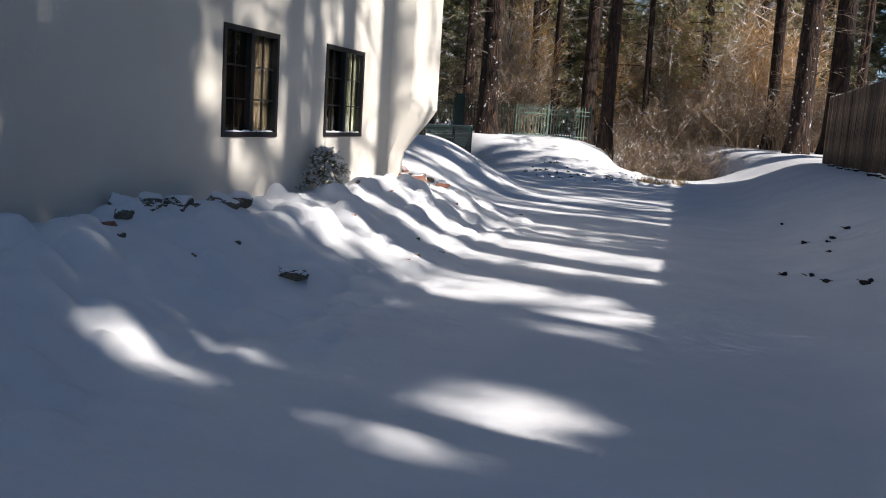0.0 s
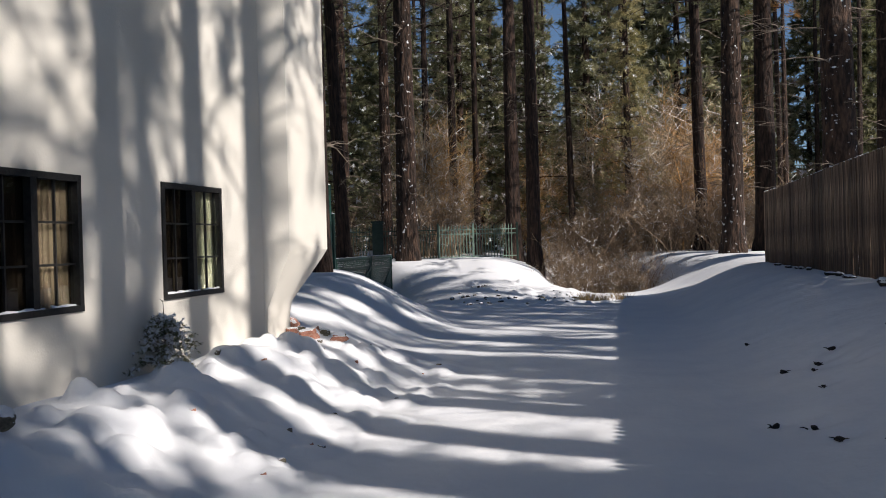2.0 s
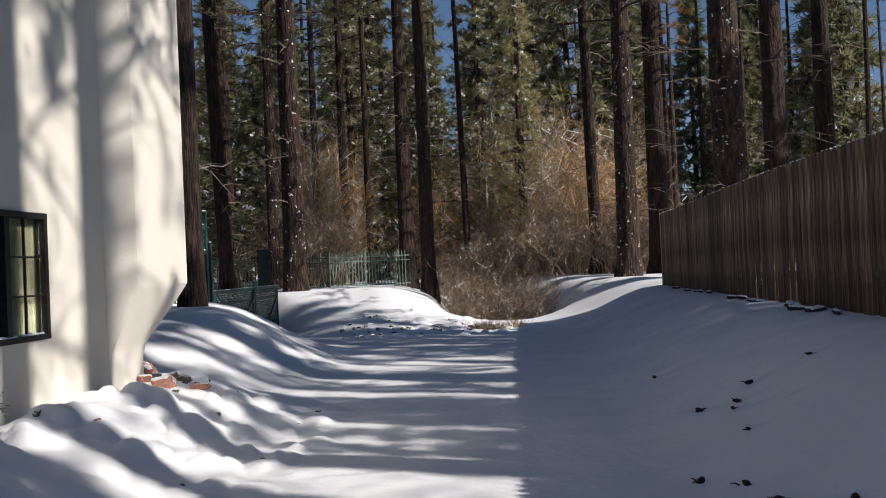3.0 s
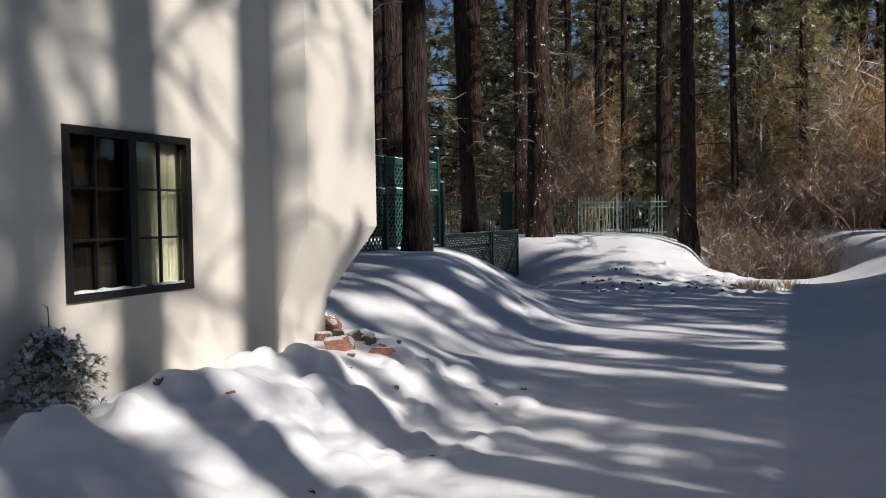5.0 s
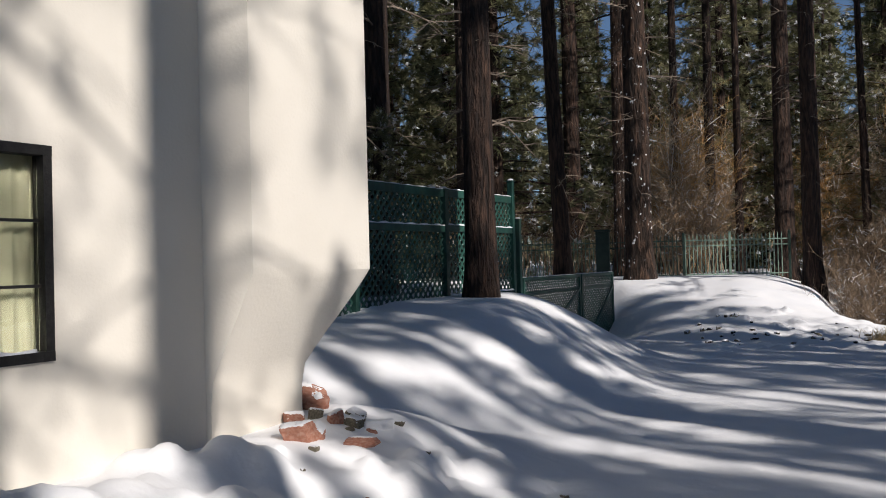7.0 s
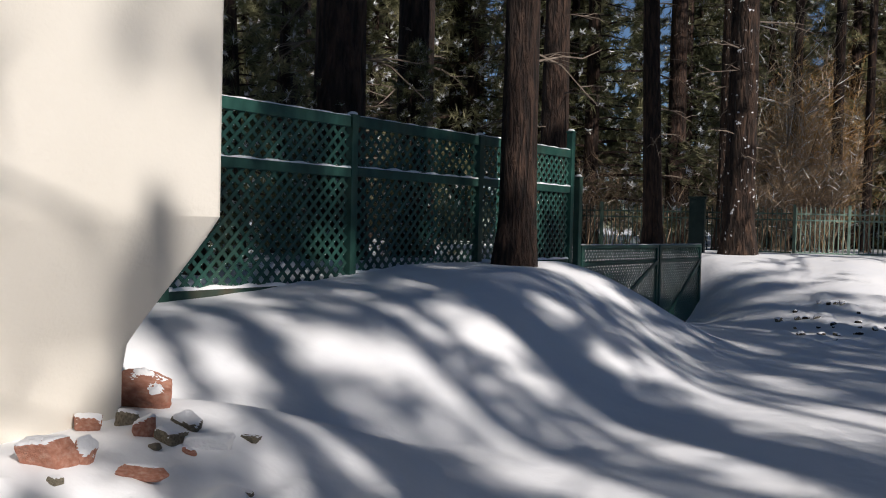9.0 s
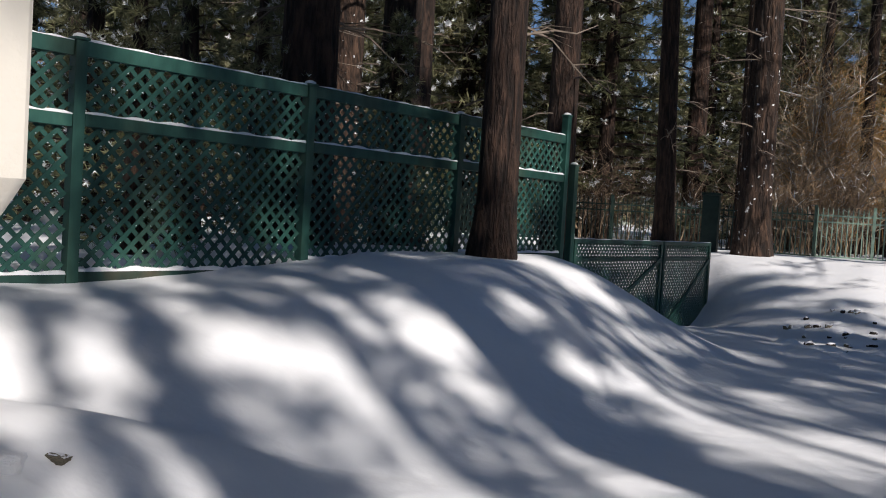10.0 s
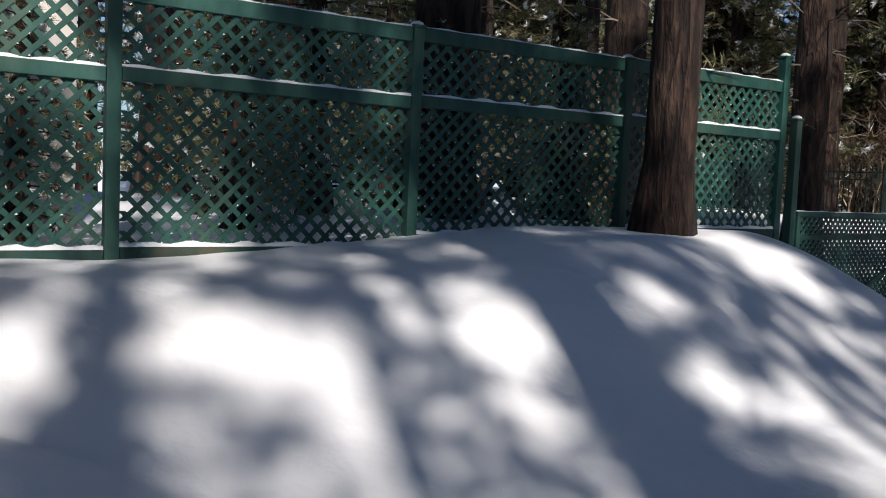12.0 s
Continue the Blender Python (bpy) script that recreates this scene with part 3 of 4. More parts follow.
def bf_base(u):
    y = 24.8 - u * (24.8 + 13) / bf_len
    return 0.78 + 0.14 * step(25, 14, y) if y > 14 else 0.92 + 0.05 * step(14, 4, y)


# picket with a made-up narrow foot, shaped to let a low sun patch through
sun_gap_picket = Shape()
out = [(-w + 0.02, 0), (w - 0.02, 0), (w - 0.017, 0.5), (w, 0.58), (w, 1.89), (w - 0.03, 1.93), (-w + 0.03, 1.93), (-w, 1.89), (-w, 0.58), (-w + 0.015, 0.5)]
sun_gap_picket.add([(x, y, z) for y in (0, th) for x, z in out], [tuple(range(10)), tuple(range(19, 9, -1))] + [(i, 10 + i, 10 + (i + 1) % 10, (i + 1) % 10) for i in range(10)])
sun_gap_mesh = sun_gap_picket.mesh("sun_gap_picket", WOOD)
OPEN_JOINTS = {int((24.8 - y) * bf_len / 37.8 / PW) for y in (6.93, 4.87, 4.4, 2.98, 1.6)}
SUN_GAP_PICKETS = {int((24.8 - y) * bf_len / 37.8 / PW) for y in (16.7, 16.55, 16.2, 15.6, 15.45, 15.1, 14.85)}
for i in range(int(bf_len / PW)):
    ob = new("picket", sun_gap_mesh if i in SUN_GAP_PICKETS else picket_mesh)
    ob.parent = board_fence
    u = (i + 0.5) * PW
    ob.matrix_basis = bf_m @ pose(u, prng.uniform(-0.009, 0.009), bf_base(u) - 0.04 + prng.uniform(-0.012, 0.012), 0, prng.uniform(-0.25, 0.25), prng.uniform(-2.5, 2.5)) @ Matrix.Diagonal((0.91 if i in OPEN_JOINTS else 1.0, 1, 1, 1))
for z in (0.35, 0.95, 1.6):
    sh = Shape()
    n = 12
    for i in range(n):
        u0, u1 = bf_len * i / n, bf_len * (i + 1) / n
        sh.box(u0, u1, 0.03, 0.07, bf_base(u0) + z, bf_base(u0) + z + 0.09, bf_m)
    part("rail", sh, WOOD, board_fence)
for i in range(17):
    u = 0.05 + 2.4 * i
    if u < bf_len:
        part("post", Shape().box(u - 0.045, u + 0.045, 0.075, 0.165, bf_base(u) - 0.5, bf_base(u) + 1.85, bf_m), WOOD, board_fence)

cap = Shape()
for i in range(int(bf_len / PW)):
    u = (i + 0.5) * PW
    if prng.random() < 0.75:
        z, w2, hh = bf_base(u) - 0.04 + 1.93, prng.uniform(0.02, 0.036), prng.uniform(0.006, 0.018)
        cap.add([bf_m @ Vector(q) for q in ((u - w2, -0.004, z), (u + w2, -0.004, z), (u + w2, 0.022, z), (u - w2, 0.022, z), (u - 0.5 * w2, 0.004, z + hh), (u + 0.5 * w2, 0.014, z + hh))],
                [(0, 1, 5, 4), (1, 2, 5), (2, 3, 4, 5), (3, 0, 4)])
tagged(part("snow_dusting", cap, SNOW, board_fence, "dabs of snow on the picket tops"), kind="stuff")

# ---- metal fence on the far bank ----
metal_fence = thing("metal_fence", "green metal picket fence along the far snowy bank", "fence")
rod = Shape()
rod.box(-0.013, 0.013, -0.013, 0.013, 0, 1.22)
rod.add([(-0.013, -0.013, 1.22), (0.013, -0.013, 1.22), (0.013, 0.013, 1.22), (-0.013, 0.013, 1.22), (0, 0, 1.32)], [(0, 1, 4), (1, 2, 4), (2, 3, 4), (3, 0, 4)])
rod_mesh, rod_dark = rod.mesh("bar", LIT_METAL), rod.mesh("bar_dark", DARK_METAL)


def metal_run(p, q, mesh, mat, step_m=0.115):
    L = (q - p).length
    m = frame_matrix(p, q)
    for i in range(int(L / step_m)):
        ob = new("bar", mesh)
        ob.parent = metal_fence
        ob.matrix_basis = m @ pose(i * step_m, 0, 0.93)
    for z in (1.02, 1.86, 2.02):
        part("rail", Shape().box(0, L, -0.018, 0.018, 0.0 + z, z + 0.035, m), mat, metal_fence)


# one fence in two tones: sunlit stretch painted pale, left run dark
metal_run(Vector((2.5, 35.15)), Vector((3.76, 35.4)), rod_mesh, LIT_METAL)
metal_run(Vector((3.78, 35.4)), Vector((5.45, 35.8)), rod_mesh, LIT_METAL)
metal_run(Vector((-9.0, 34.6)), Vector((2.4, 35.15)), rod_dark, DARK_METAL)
for x, y, mat in ((3.76, 35.38, LIT_METAL), (2.45, 35.12, DARK_METAL), (5.45, 35.78, DARK_METAL), (0.1, 35.0, DARK_METAL), (-2.5, 34.9, DARK_METAL)):
    part("post", Shape().box(x - 0.035, x + 0.035, y - 0.035, y + 0.035, 0.7, 2.28, None), mat, metal_fence, bevel=0.005)
box = thing("utility_cabinet", "dark green upright cabinet standing by the far bank", "cabinet")
part("body", Shape().box(0.10, 0.46, 32.4, 32.8, 0.7, 2.3), DARK_METAL, box, bevel=0.015)
part("lid", Shape().box(0.07, 0.49, 32.37, 32.83, 2.3, 2.36), DARK_METAL, box, bevel=0.012)


# ---- trees ----
def trunk_shape(rng, h, r, flare=1.3, n=14):
    sh = Shape()
    rings = 16
    ph = [rng.uniform(0, 6.28) for _ in range(4)]
    wx, wy = rng.uniform(-1, 1), rng.uniform(-1, 1)
    for i in range(rings + 1):
        u = (i / rings) ** 1.5
        z = -0.4 + u * (h + 0.4)
        rad = r * ((1 - u) ** 0.55 * 0.97 + 0.03)
        rad *= 1 + (flare - 1) * math.exp(-max(z, 0) / 0.35)
        for j in range(n):
            a = 6.28318 * j / n
            k = 1 + 0.06 * math.sin(3 * a + ph[0]) + 0.04 * math.sin(5 * a + ph[1] + z) + 0.03 * rng.uniform(-1, 1)
            k += (0.16 * math.sin(4 * a + ph[2])) * math.exp(-max(z, 0) / 0.25)
            sh.v.append((rad * k * math.cos(a) + 0.12 * wx * u * math.sin(2.3 * u + ph[3]), rad * k * math.sin(a) + 0.12 * wy * u, z))
    sh.f = [(i * n + j, i * n + (j + 1) % n, (i + 1) * n + (j + 1) % n, (i + 1) * n + j) for i in range(rings) for j in range(n)]
    sh.m = [0] * len(sh.f)
    return sh


def limb(rng, base, az, length, rise, sag, k=5):
    pts = []
    bend = rng.uniform(-0.25, 0.25)
    for i in range(k):
        u = i / (k - 1)
        a = az + bend * u
        pts.append(Vector((base[0] + math.cos(a) * length * u, base[1] + math.sin(a) * length * u, base[2] + length * (rise * u - sag * u * u) + 0.05 * length * rng.uniform(-1, 1) * u)))
    return pts


def tuft(sh, rng, c, axis, size, count, width, slot):
    verts, faces = [], []
    if slot:
        size, width = size * 0.5, width * 1.5
    for _ in range(count):
        d = (axis * 0.75 + Vector((rng.gauss(0, 0.6), rng.gauss(0, 0.6), rng.gauss(0.1, 0.5)))).normalized()
        s = d.cross(Vector((rng.uniform(-1, 1), rng.uniform(-1, 1), rng.uniform(-1, 1)))).normalized() * width
        tip = c + d * size * rng.uniform(0.7, 1.2)
        k = len(verts)
        verts += [c - s, c + s, tip]
        faces.append((k, k + 1, k + 2))
    sh.add(verts, faces, slot)


def crown_shapes(rng, z0, z1, reach0, reach1, branches, tufts, size, count, width, snow, rise=0.15, sag=0.25):
    wood, needles = Shape(), Shape()
    for i in range(branches):
        u = (i + rng.random()) / branches
        z = z0 + (z1 - z0) * u
        L = (reach0 + (reach1 - reach0) * u) * rng.uniform(0.55, 1.1)
        az = i * 2.399 + rng.uniform(-0.5, 0.5)
        pts = limb(rng, (0, 0, z), az, L, rise + 0.35 * u, sag)
        r = 0.012 + 0.012 * L
        wood.tube(pts, [r, r * 0.8, r * 0.6, r * 0.4, r * 0.15], 4, cap=False)
        for _ in range(tufts):
            w = rng.uniform(0.28, 1.0) ** 0.8
            s = w * 4
            a = min(3, int(s))
            p = pts[a].lerp(pts[a + 1], s - a)
            side = Vector((rng.gauss(0, 1), rng.gauss(0, 1), rng.gauss(0, 0.5))) * 0.13 * L * (1.1 - 0.5 * w)
            axis = (pts[a + 1] - pts[a]).normalized() + side.normalized() * 0.6
            slot = 1 if rng.random() < snow else 0
            tuft(needles, rng, p + side, axis.normalized(), size, count, width, slot)
    return wood, needles


def dead_branches(rng, z0, z1, n, reach):
    sh = Shape()
    for _ in range(n):
        z = rng.uniform(z0, z1)
        L = reach * rng.uniform(0.25, 1)
        az = rng.uniform(0, 6.283)
        pts = limb(rng, (0, 0, z), az, L, rng.uniform(-0.1, 0.3), rng.uniform(0.1, 0.5))
        r = 0.008 + 0.010 * L
        sh.tube(pts, [r, r * 0.8, r * 0.6, r * 0.45, r * 0.2], 4, cap=False)
        for _ in range(3):
            p = pts[rng.randrange(1, 4)]
            sh.tube(limb(rng, p, az + rng.uniform(-1, 1), L * 0.4, rng.uniform(-0.3, 0.5), 0.2, 3), [r * 0.5, r * 0.35, r * 0.12], 3, cap=False)
    return sh


def pine(seed, label, bark, h=24, r=0.3, bare=9.0, reach=3.2, branches=56, tufts=9, group="tall pines", foliage=NEEDLE, dead=34, snow=0.03, needle=(0.25, 15, 0.009)):
    rng = random.Random(seed)
    t = thing("pine_tree", label, "tree", group)
    part("trunk", trunk_shape(rng, h, r), bark, t, smooth=True)
    tagged(part("deadwood", dead_branches(rng, 1.8, bare + 3, dead, 1.7), TWIG, t, "bare grey twigs"), kind="stuff")
    wood, needles = crown_shapes(rng, bare, h - 0.3, reach, 0.7, branches, tufts, *needle, snow)
    tagged(part("branchwork", wood, bark, t), kind="stuff")
    part("crown", needles, [foliage, SNOW], t, "dark green needles flecked with snow")
    return t


def conifer(seed, label, h=16, reach=2.8, low=1.2, branches=125, tufts=17, foliage=NEEDLE, group="forest conifers", snow=0.16, needle=(0.27, 13, 0.019)):
    rng = random.Random(seed)
    t = thing("conifer_tree", label, "tree", group)
    part("trunk", trunk_shape(rng, h, 0.2, 1.3, 8), BARK, t, smooth=True)
    wood, needles = crown_shapes(rng, low, h - 0.2, reach, 0.25, branches, tufts, *needle, snow, 0.05, 0.25)
    tagged(part("branchwork", wood, BARK, t), kind="stuff")
    part("crown", needles, [foliage, SNOW], t)
    return t


def placed(x, y, turn=0.0, s=1.0, sz=None, lean=0.0, sink=0.0):
    return pose(x, y, height(x, y) - sink, lean, 0, turn) @ Matrix.Diagonal((s, s, sz or s, 1))


TALL = "tall straight pine with rough dark bark and bare lower trunk"
pine_a = pine(11, TALL, BARK)
pine_b = pine(12, TALL, BARK_SNOWY, bare=8.0, branches=64)
pine_c = pine(13, TALL, BARK, bare=11.0, dead=46)
pine_d = pine(14, TALL, BARK, bare=10.5, branches=38, tufts=12, reach=3.6, dead=70)
pine_e = pine(15, "slim dark pine trunk standing in the wood", BARK, bare=15.0, branches=22, tufts=6, reach=2.0, dead=50, group="slim pines")
kinds = (pine_a, pine_b, pine_c, pine_d, pine_e)
used = set()


def plant(kind, x, y, r, turn, lean=0.0, hz=1.0, label=""):
    s = r / 0.3
    m = placed(x, y, turn, s, hz, lean)
    if kind not in used:
        used.add(kind)
        kind.matrix_basis = m
        ob = kind
    else:
        ob = copy_thing(kind, m @ Matrix.Diagonal((1 / kind.scale[0], 1 / kind.scale[1], 1 / kind.scale[2], 1)))
    return tagged(ob, label)


# pines that the walk passes or faces: kind, x, y, trunk radius, turn, lean
DRIVE_PINES = (
    (0, -0.88, 21.42, 0.24, 20, 0), (1, 1.28, 31.85, 0.36, 80, 0), (2, 5.9, 34.7, 0.26, 10, 0), (0, 3.7, 43.1, 0.2, 200, 0), (2, 5.5, 37.2, 0.3, 120, 0), (1, 11.8, 30.9, 0.36, 160, -1.2),
    (0, 13.4, 38.2, 0.26, 310, 1.5), (2, 13.9, 33.2, 0.37, 45, 0), (1, 13.3, 26.9, 0.5, 250, 0), (0, 16.9, 30.5, 0.42, 90, 0), (2, 19.9, 32.3, 0.36, 170, 0), (0, 2.4, 41.0, 0.16, 0, 0))
FENCE_PINES = (
    (0, -3.15, 20.75, 0.36, 40, 0), (2, -3.0, 23.0, 0.3, 200, 0), (0, -2.8, 30.7, 0.34, 130, 0), (1, -9.4, 21.4, 0.4, 280, 0), (2, -6.6, 25.5, 0.3, 330, 0), (0, -5.2, 28.0, 0.42, 75, 0),
    (2, -1.2, 40.0, 0.32, 15, 0), (1, 0.6, 36.5, 0.22, 140, 0), (0, -0.9, 33.5, 0.24, 260, 2.0), (2, -4.2, 36.0, 0.3, 35, 0), (1, -8.5, 31.0, 0.4, 190, 0), (0, -12.0, 26.0, 0.35, 10, 0),
    (2, -3.9, 21.9, 0.22, 10, 0))
for k, x, y, r, turn, lean in DRIVE_PINES + FENCE_PINES:
    plant(kinds[k], x, y, r, turn, lean)

# pines beyond the board fence, whose shade falls on the drive and the house
pine_f = pine(18, "tall pine with a heavy top beyond the board fence", BARK, h=23.5, bare=16.6, reach=1.75, branches=58, tufts=10, dead=60, group="heavy-topped pines", needle=(0.42, 15, 0.035))
snag = pine(19, "slim pine with a thin top beyond the board fence", BARK, h=18.0, bare=15.4, reach=0.8, branches=16, tufts=6, dead=44, group="thin-topped pines")
kinds = (*kinds, pine_f, snag)


def sunward(q, d):
    """A place d metres towards the sun on the line q metres across its light."""
    return 0.535 * q + SUN_X * d, 0.845 * q + SUN_Y * d


for k, q, d, r, turn, tall in (
        (3, 7.44, 6.3, 0.22, 15, 1.0), (3, 8.86, 7.8, 0.31, 70, 1.0), (3, 10.18, 4.6, 0.29, 140, 1.0), (5, 15.6, 6.5, 0.47, 210, 1.0),
        (6, 12.77, 9.0, 0.24, 290, 0.86), (6, 17.62, 13.0, 0.15, 60, 1.0), (6, 6.08, 9.0, 0.13, 10, 0.95), (1, 20.0, 6.8, 0.24, 90, 1.0),
        (1, 20.9, 15.0, 0.3, 40, 1.0)):
    plant(kinds[k], *sunward(q, d), r, turn, 0.0, tall)
for k, x, y, r, turn in (
        (0, 8.2, -2.5, 0.3, 100), (1, 12.5, -4.5, 0.34, 30), (0, 18.0, -2.0, 0.32, 60), (2, 7.5, -6.0, 0.28, 300), (1, 22.5, 12.0, 0.36, 120),
        (2, 10.5, -9.0, 0.36, 20), (0, 18.2, 15.6, 0.36, 20), (1, 20.5, 14.6, 0.4, 50)):
    plant(kinds[k], x, y, r, turn)

# slim trunks standing further back
trng = random.Random(77)
for i in range(34):
    ang, dist = radians(trng.uniform(-34, 42)), trng.uniform(38, 62)
    plant(pine_e, 2 + math.sin(ang) * dist, 2 + math.cos(ang) * dist, trng.uniform(0.11, 0.2), trng.uniform(0, 360), trng.uniform(-1.5, 1.5), trng.uniform(0.8, 1.0))

# the wood behind
crng = random.Random(21)
con_a = conifer(31, "dense dark green conifer in the wood", 17, 2.9)
con_b = conifer(32, "dense dark green conifer in the wood", 14, 3.2, 0.6, 120)
con_far = conifer(35, "thick dark conifer deep in the wood", 17, 3.0, 0.8, 120, 19, needle=(0.48, 9, 0.06))
for i in range(104):
    row = i % 3
    ang = radians(crng.uniform(-40, 48))
    dist = (47, 60, 76)[row] + crng.uniform(-5, 5)
    for gap_lo, gap_hi in ((-7.5, -4.6), (33.3, 37.0)):
        if gap_lo < math.degrees(ang) < gap_hi and i > 2:
            ang += radians(4)
    x, y = 2 + math.sin(ang) * dist, 2 + math.cos(ang) * dist
    if ang < -0.15:
        x, y = 2 + math.sin(ang) * (dist - 8), 2 + math.cos(ang) * (dist - 8)
    if i > 2 and 30 < 0.535 * x + 0.845 * y < 56 and SUN_X * x + SUN_Y * y > -13:
        crng.uniform(0, 1), crng.uniform(0, 1), crng.uniform(0, 1)
        continue
    kind = (con_a, con_b, con_far)[i] if i < 3 else (con_a, con_b)[i // 3 % 2] if row == 0 else con_far
    s = crng.uniform(0.85, 1.35)
    m = placed(x, y, crng.uniform(0, 360), s, s * crng.uniform(0.9, 1.2))
    if i < 3:
        kind.matrix_basis = m
    else:
        copy_thing(kind, m @ Matrix.Diagonal((1 / kind.scale[0], 1 / kind.scale[1], 1 / kind.scale[2], 1)))
con_c = conifer(34, "high-crowned conifer beyond the board fence", 19, 2.3, 7.0, 95, 13, NEEDLE, "")
con_c.matrix_basis = placed(6.94, -0.25, 0, 1.0)
pale = conifer(33, "pale yellow-green conifer lit by the sun", 15, 1.9, 2.0, 120, 13, SPRUCE, "")
pale.matrix_basis = placed(11.6, 42.5, 0, 1.05)
rusty = pine(16, "slim pine with a clump of dead orange needles", BARK, h=15, r=0.16, bare=11.0, reach=1.6, branches=18, tufts=12, group="", foliage=RUST, snow=0.0)
rusty.matrix_basis = placed(19.6, 44.0, 0, 1.0)

THICK = ((-0.6, 10.5, 0.95, 1.45, 154), (-1.3, 17.6, 0.8, 1.25, 30), (-3.1, 10.9, 0.86, 1.0, 52), (-5.0, 20.0, 1.1, 1.45, 127))
# dense conifers that keep the trunks beyond the fence's end in shade
for q, d, wide, tall, turn in ((29.6, 9.0, 0.75, 0.85, 40), (35.2, 8.0, 0.8, 0.8, 170), (37.6, 10.0, 0.6, 0.85, 300)):
    copy_thing(con_far, placed(*sunward(q, d), turn, wide, tall) @ Matrix.Diagonal((1 / con_far.scale[0], 1 / con_far.scale[1], 1 / con_far.scale[2], 1)))
# thick conifers beyond the board fence behind the walker, shading the start of the drive
for q, d, wide, tall, turn in THICK:
    copy_thing(con_far, placed(*sunward(q, d), turn, wide, tall) @ Matrix.Diagonal((1 / con_far.scale[0], 1 / con_far.scale[1], 1 / con_far.scale[2], 1)))
for q, d, r, turn in ((21.6, 10.0, 0.3, 30), (24.2, 12.0, 0.33, 250)):
    plant(pine_f, *sunward(q, d), r, turn)
clumped = pine(17, "tall pine with heavy needle clumps beyond the board fence", BARK, h=27, r=0.22, bare=12.5, reach=3.4, branches=40, tufts=9, group="clumped pines", dead=20, snow=0.05, needle=(0.5, 16, 0.05))
clumped.matrix_basis = placed(*sunward(21.4, 21.0), 166, 1.0, 0.84)
# trees beyond the board fence, as (across, towards the sun, width, height, turn)
FRINGE_CONIFERS = (
    (3.37, 11.79, 0.22, 0.58, 176.56), (7.64, 10.21, 0.66, 0.71, 64.35), (5.13, 21.14, 0.9, 1.34, 117.65), (10.75, 8.6, 0.35, 0.62, 20),
    (12.1, 8.2, 0.35, 0.6, 200), (13.5, 8.8, 0.3, 0.6, 300), (14.3, 11.0, 0.3, 0.85, 80), (12.15, 12.0, 0.3, 0.9, 45),
    (14.6, 11.89, 0.3, 0.99, 337.62), (11.43, 9.18, 0.4, 0.73, 183.96), (15.78, 12.71, 0.55, 1.35, 123.07), (12.9, 18.67, 0.47, 1.2, 214.59),
    (12.75, 9.15, 0.32, 0.82, 108.46))
CLUMPED_PINES = (
    (5.85, 16.55, 0.48, 0.53, 321.18), (4.66, 10.26, 0.9, 0.87, 236.1), (3.0, 17.98, 0.52, 1.16, 127.88), (7.4, 13.33, 0.62, 0.99, 178.22),
    (2.47, 14.75, 1.15, 1.12, 74.46), (4.5, 16.91, 0.81, 1.04, 161.31), (15.71, 14.29, 0.51, 0.86, 20.01), (12.91, 20.72, 0.64, 1.2, 100.43),
    (10.53, 20.2, 0.41, 0.62, 94.4), (9.99, 12.01, 0.51, 1.25, 2.0), (11.62, 24.1, 0.52, 0.7, 237.31), (17.76, 24.37, 0.53, 0.9, 52.94))
HEAVY_PINES = (
    (4.42, 23.2, 0.44, 0.97, 245.56), (7.64, 17.1, 0.46, 1.13, 276.88), (14.16, 15.8, 0.5, 1.07, 122.74), (19.28, 18.08, 0.86, 0.95, 177.3),
    (17.06, 12.44, 0.41, 0.86, 349.27), (12.85, 16.29, 0.65, 0.7, 353.83), (15.8, 10.4, 0.9, 0.87, 18.85))
THICK_CONIFERS = (
    (4.64, 18.81, 0.77, 1.36, 77.97), (3.71, 14.13, 1.03, 0.57, 277.32), (1.09, 10.73, 0.97, 1.51, 266.62), (1.96, 12.06, 0.92, 0.94, 184.75),
    (1.05, 13.27, 1.15, 1.6, 262.92), (1.59, 16.68, 0.84, 1.59, 185.73), (5.18, 13.14, 0.63, 1.01, 235.52))
for kind, grove in ((con_a, FRINGE_CONIFERS), (clumped, CLUMPED_PINES), (pine_f, HEAVY_PINES), (con_far, THICK_CONIFERS)):
    for q, d, wide, tall, turn in grove:
        copy_thing(kind, placed(*sunward(q, d), turn, wide, tall) @ Matrix.Diagonal((1 / kind.scale[0], 1 / kind.scale[1], 1 / kind.scale[2], 1)))
for x, y in ((-14, 31), (-11, 35), (-7.5, 38), (-10, 42), (-4.8, 41), (-15.5, 37), (-1.5, 46), (-17, 26), (-13, 22), (-6, 45), (-19, 31), (1.5, 50)):
    kind = con_far if int(abs(x)) % 3 == 0 else con_a
    copy_thing(kind, placed(x, y, x * 40, 1.0, 1.15) @ Matrix.Diagonal((1 / kind.scale[0], 1 / kind.scale[1], 1 / kind.scale[2], 1)))

young = conifer(36, "young dark conifer dusted with snow behind the lattice fence", 4.2, 1.15, 0.15, 74, 12, NEEDLE, "young conifers", 0.16, needle=(0.17, 12, 0.008))
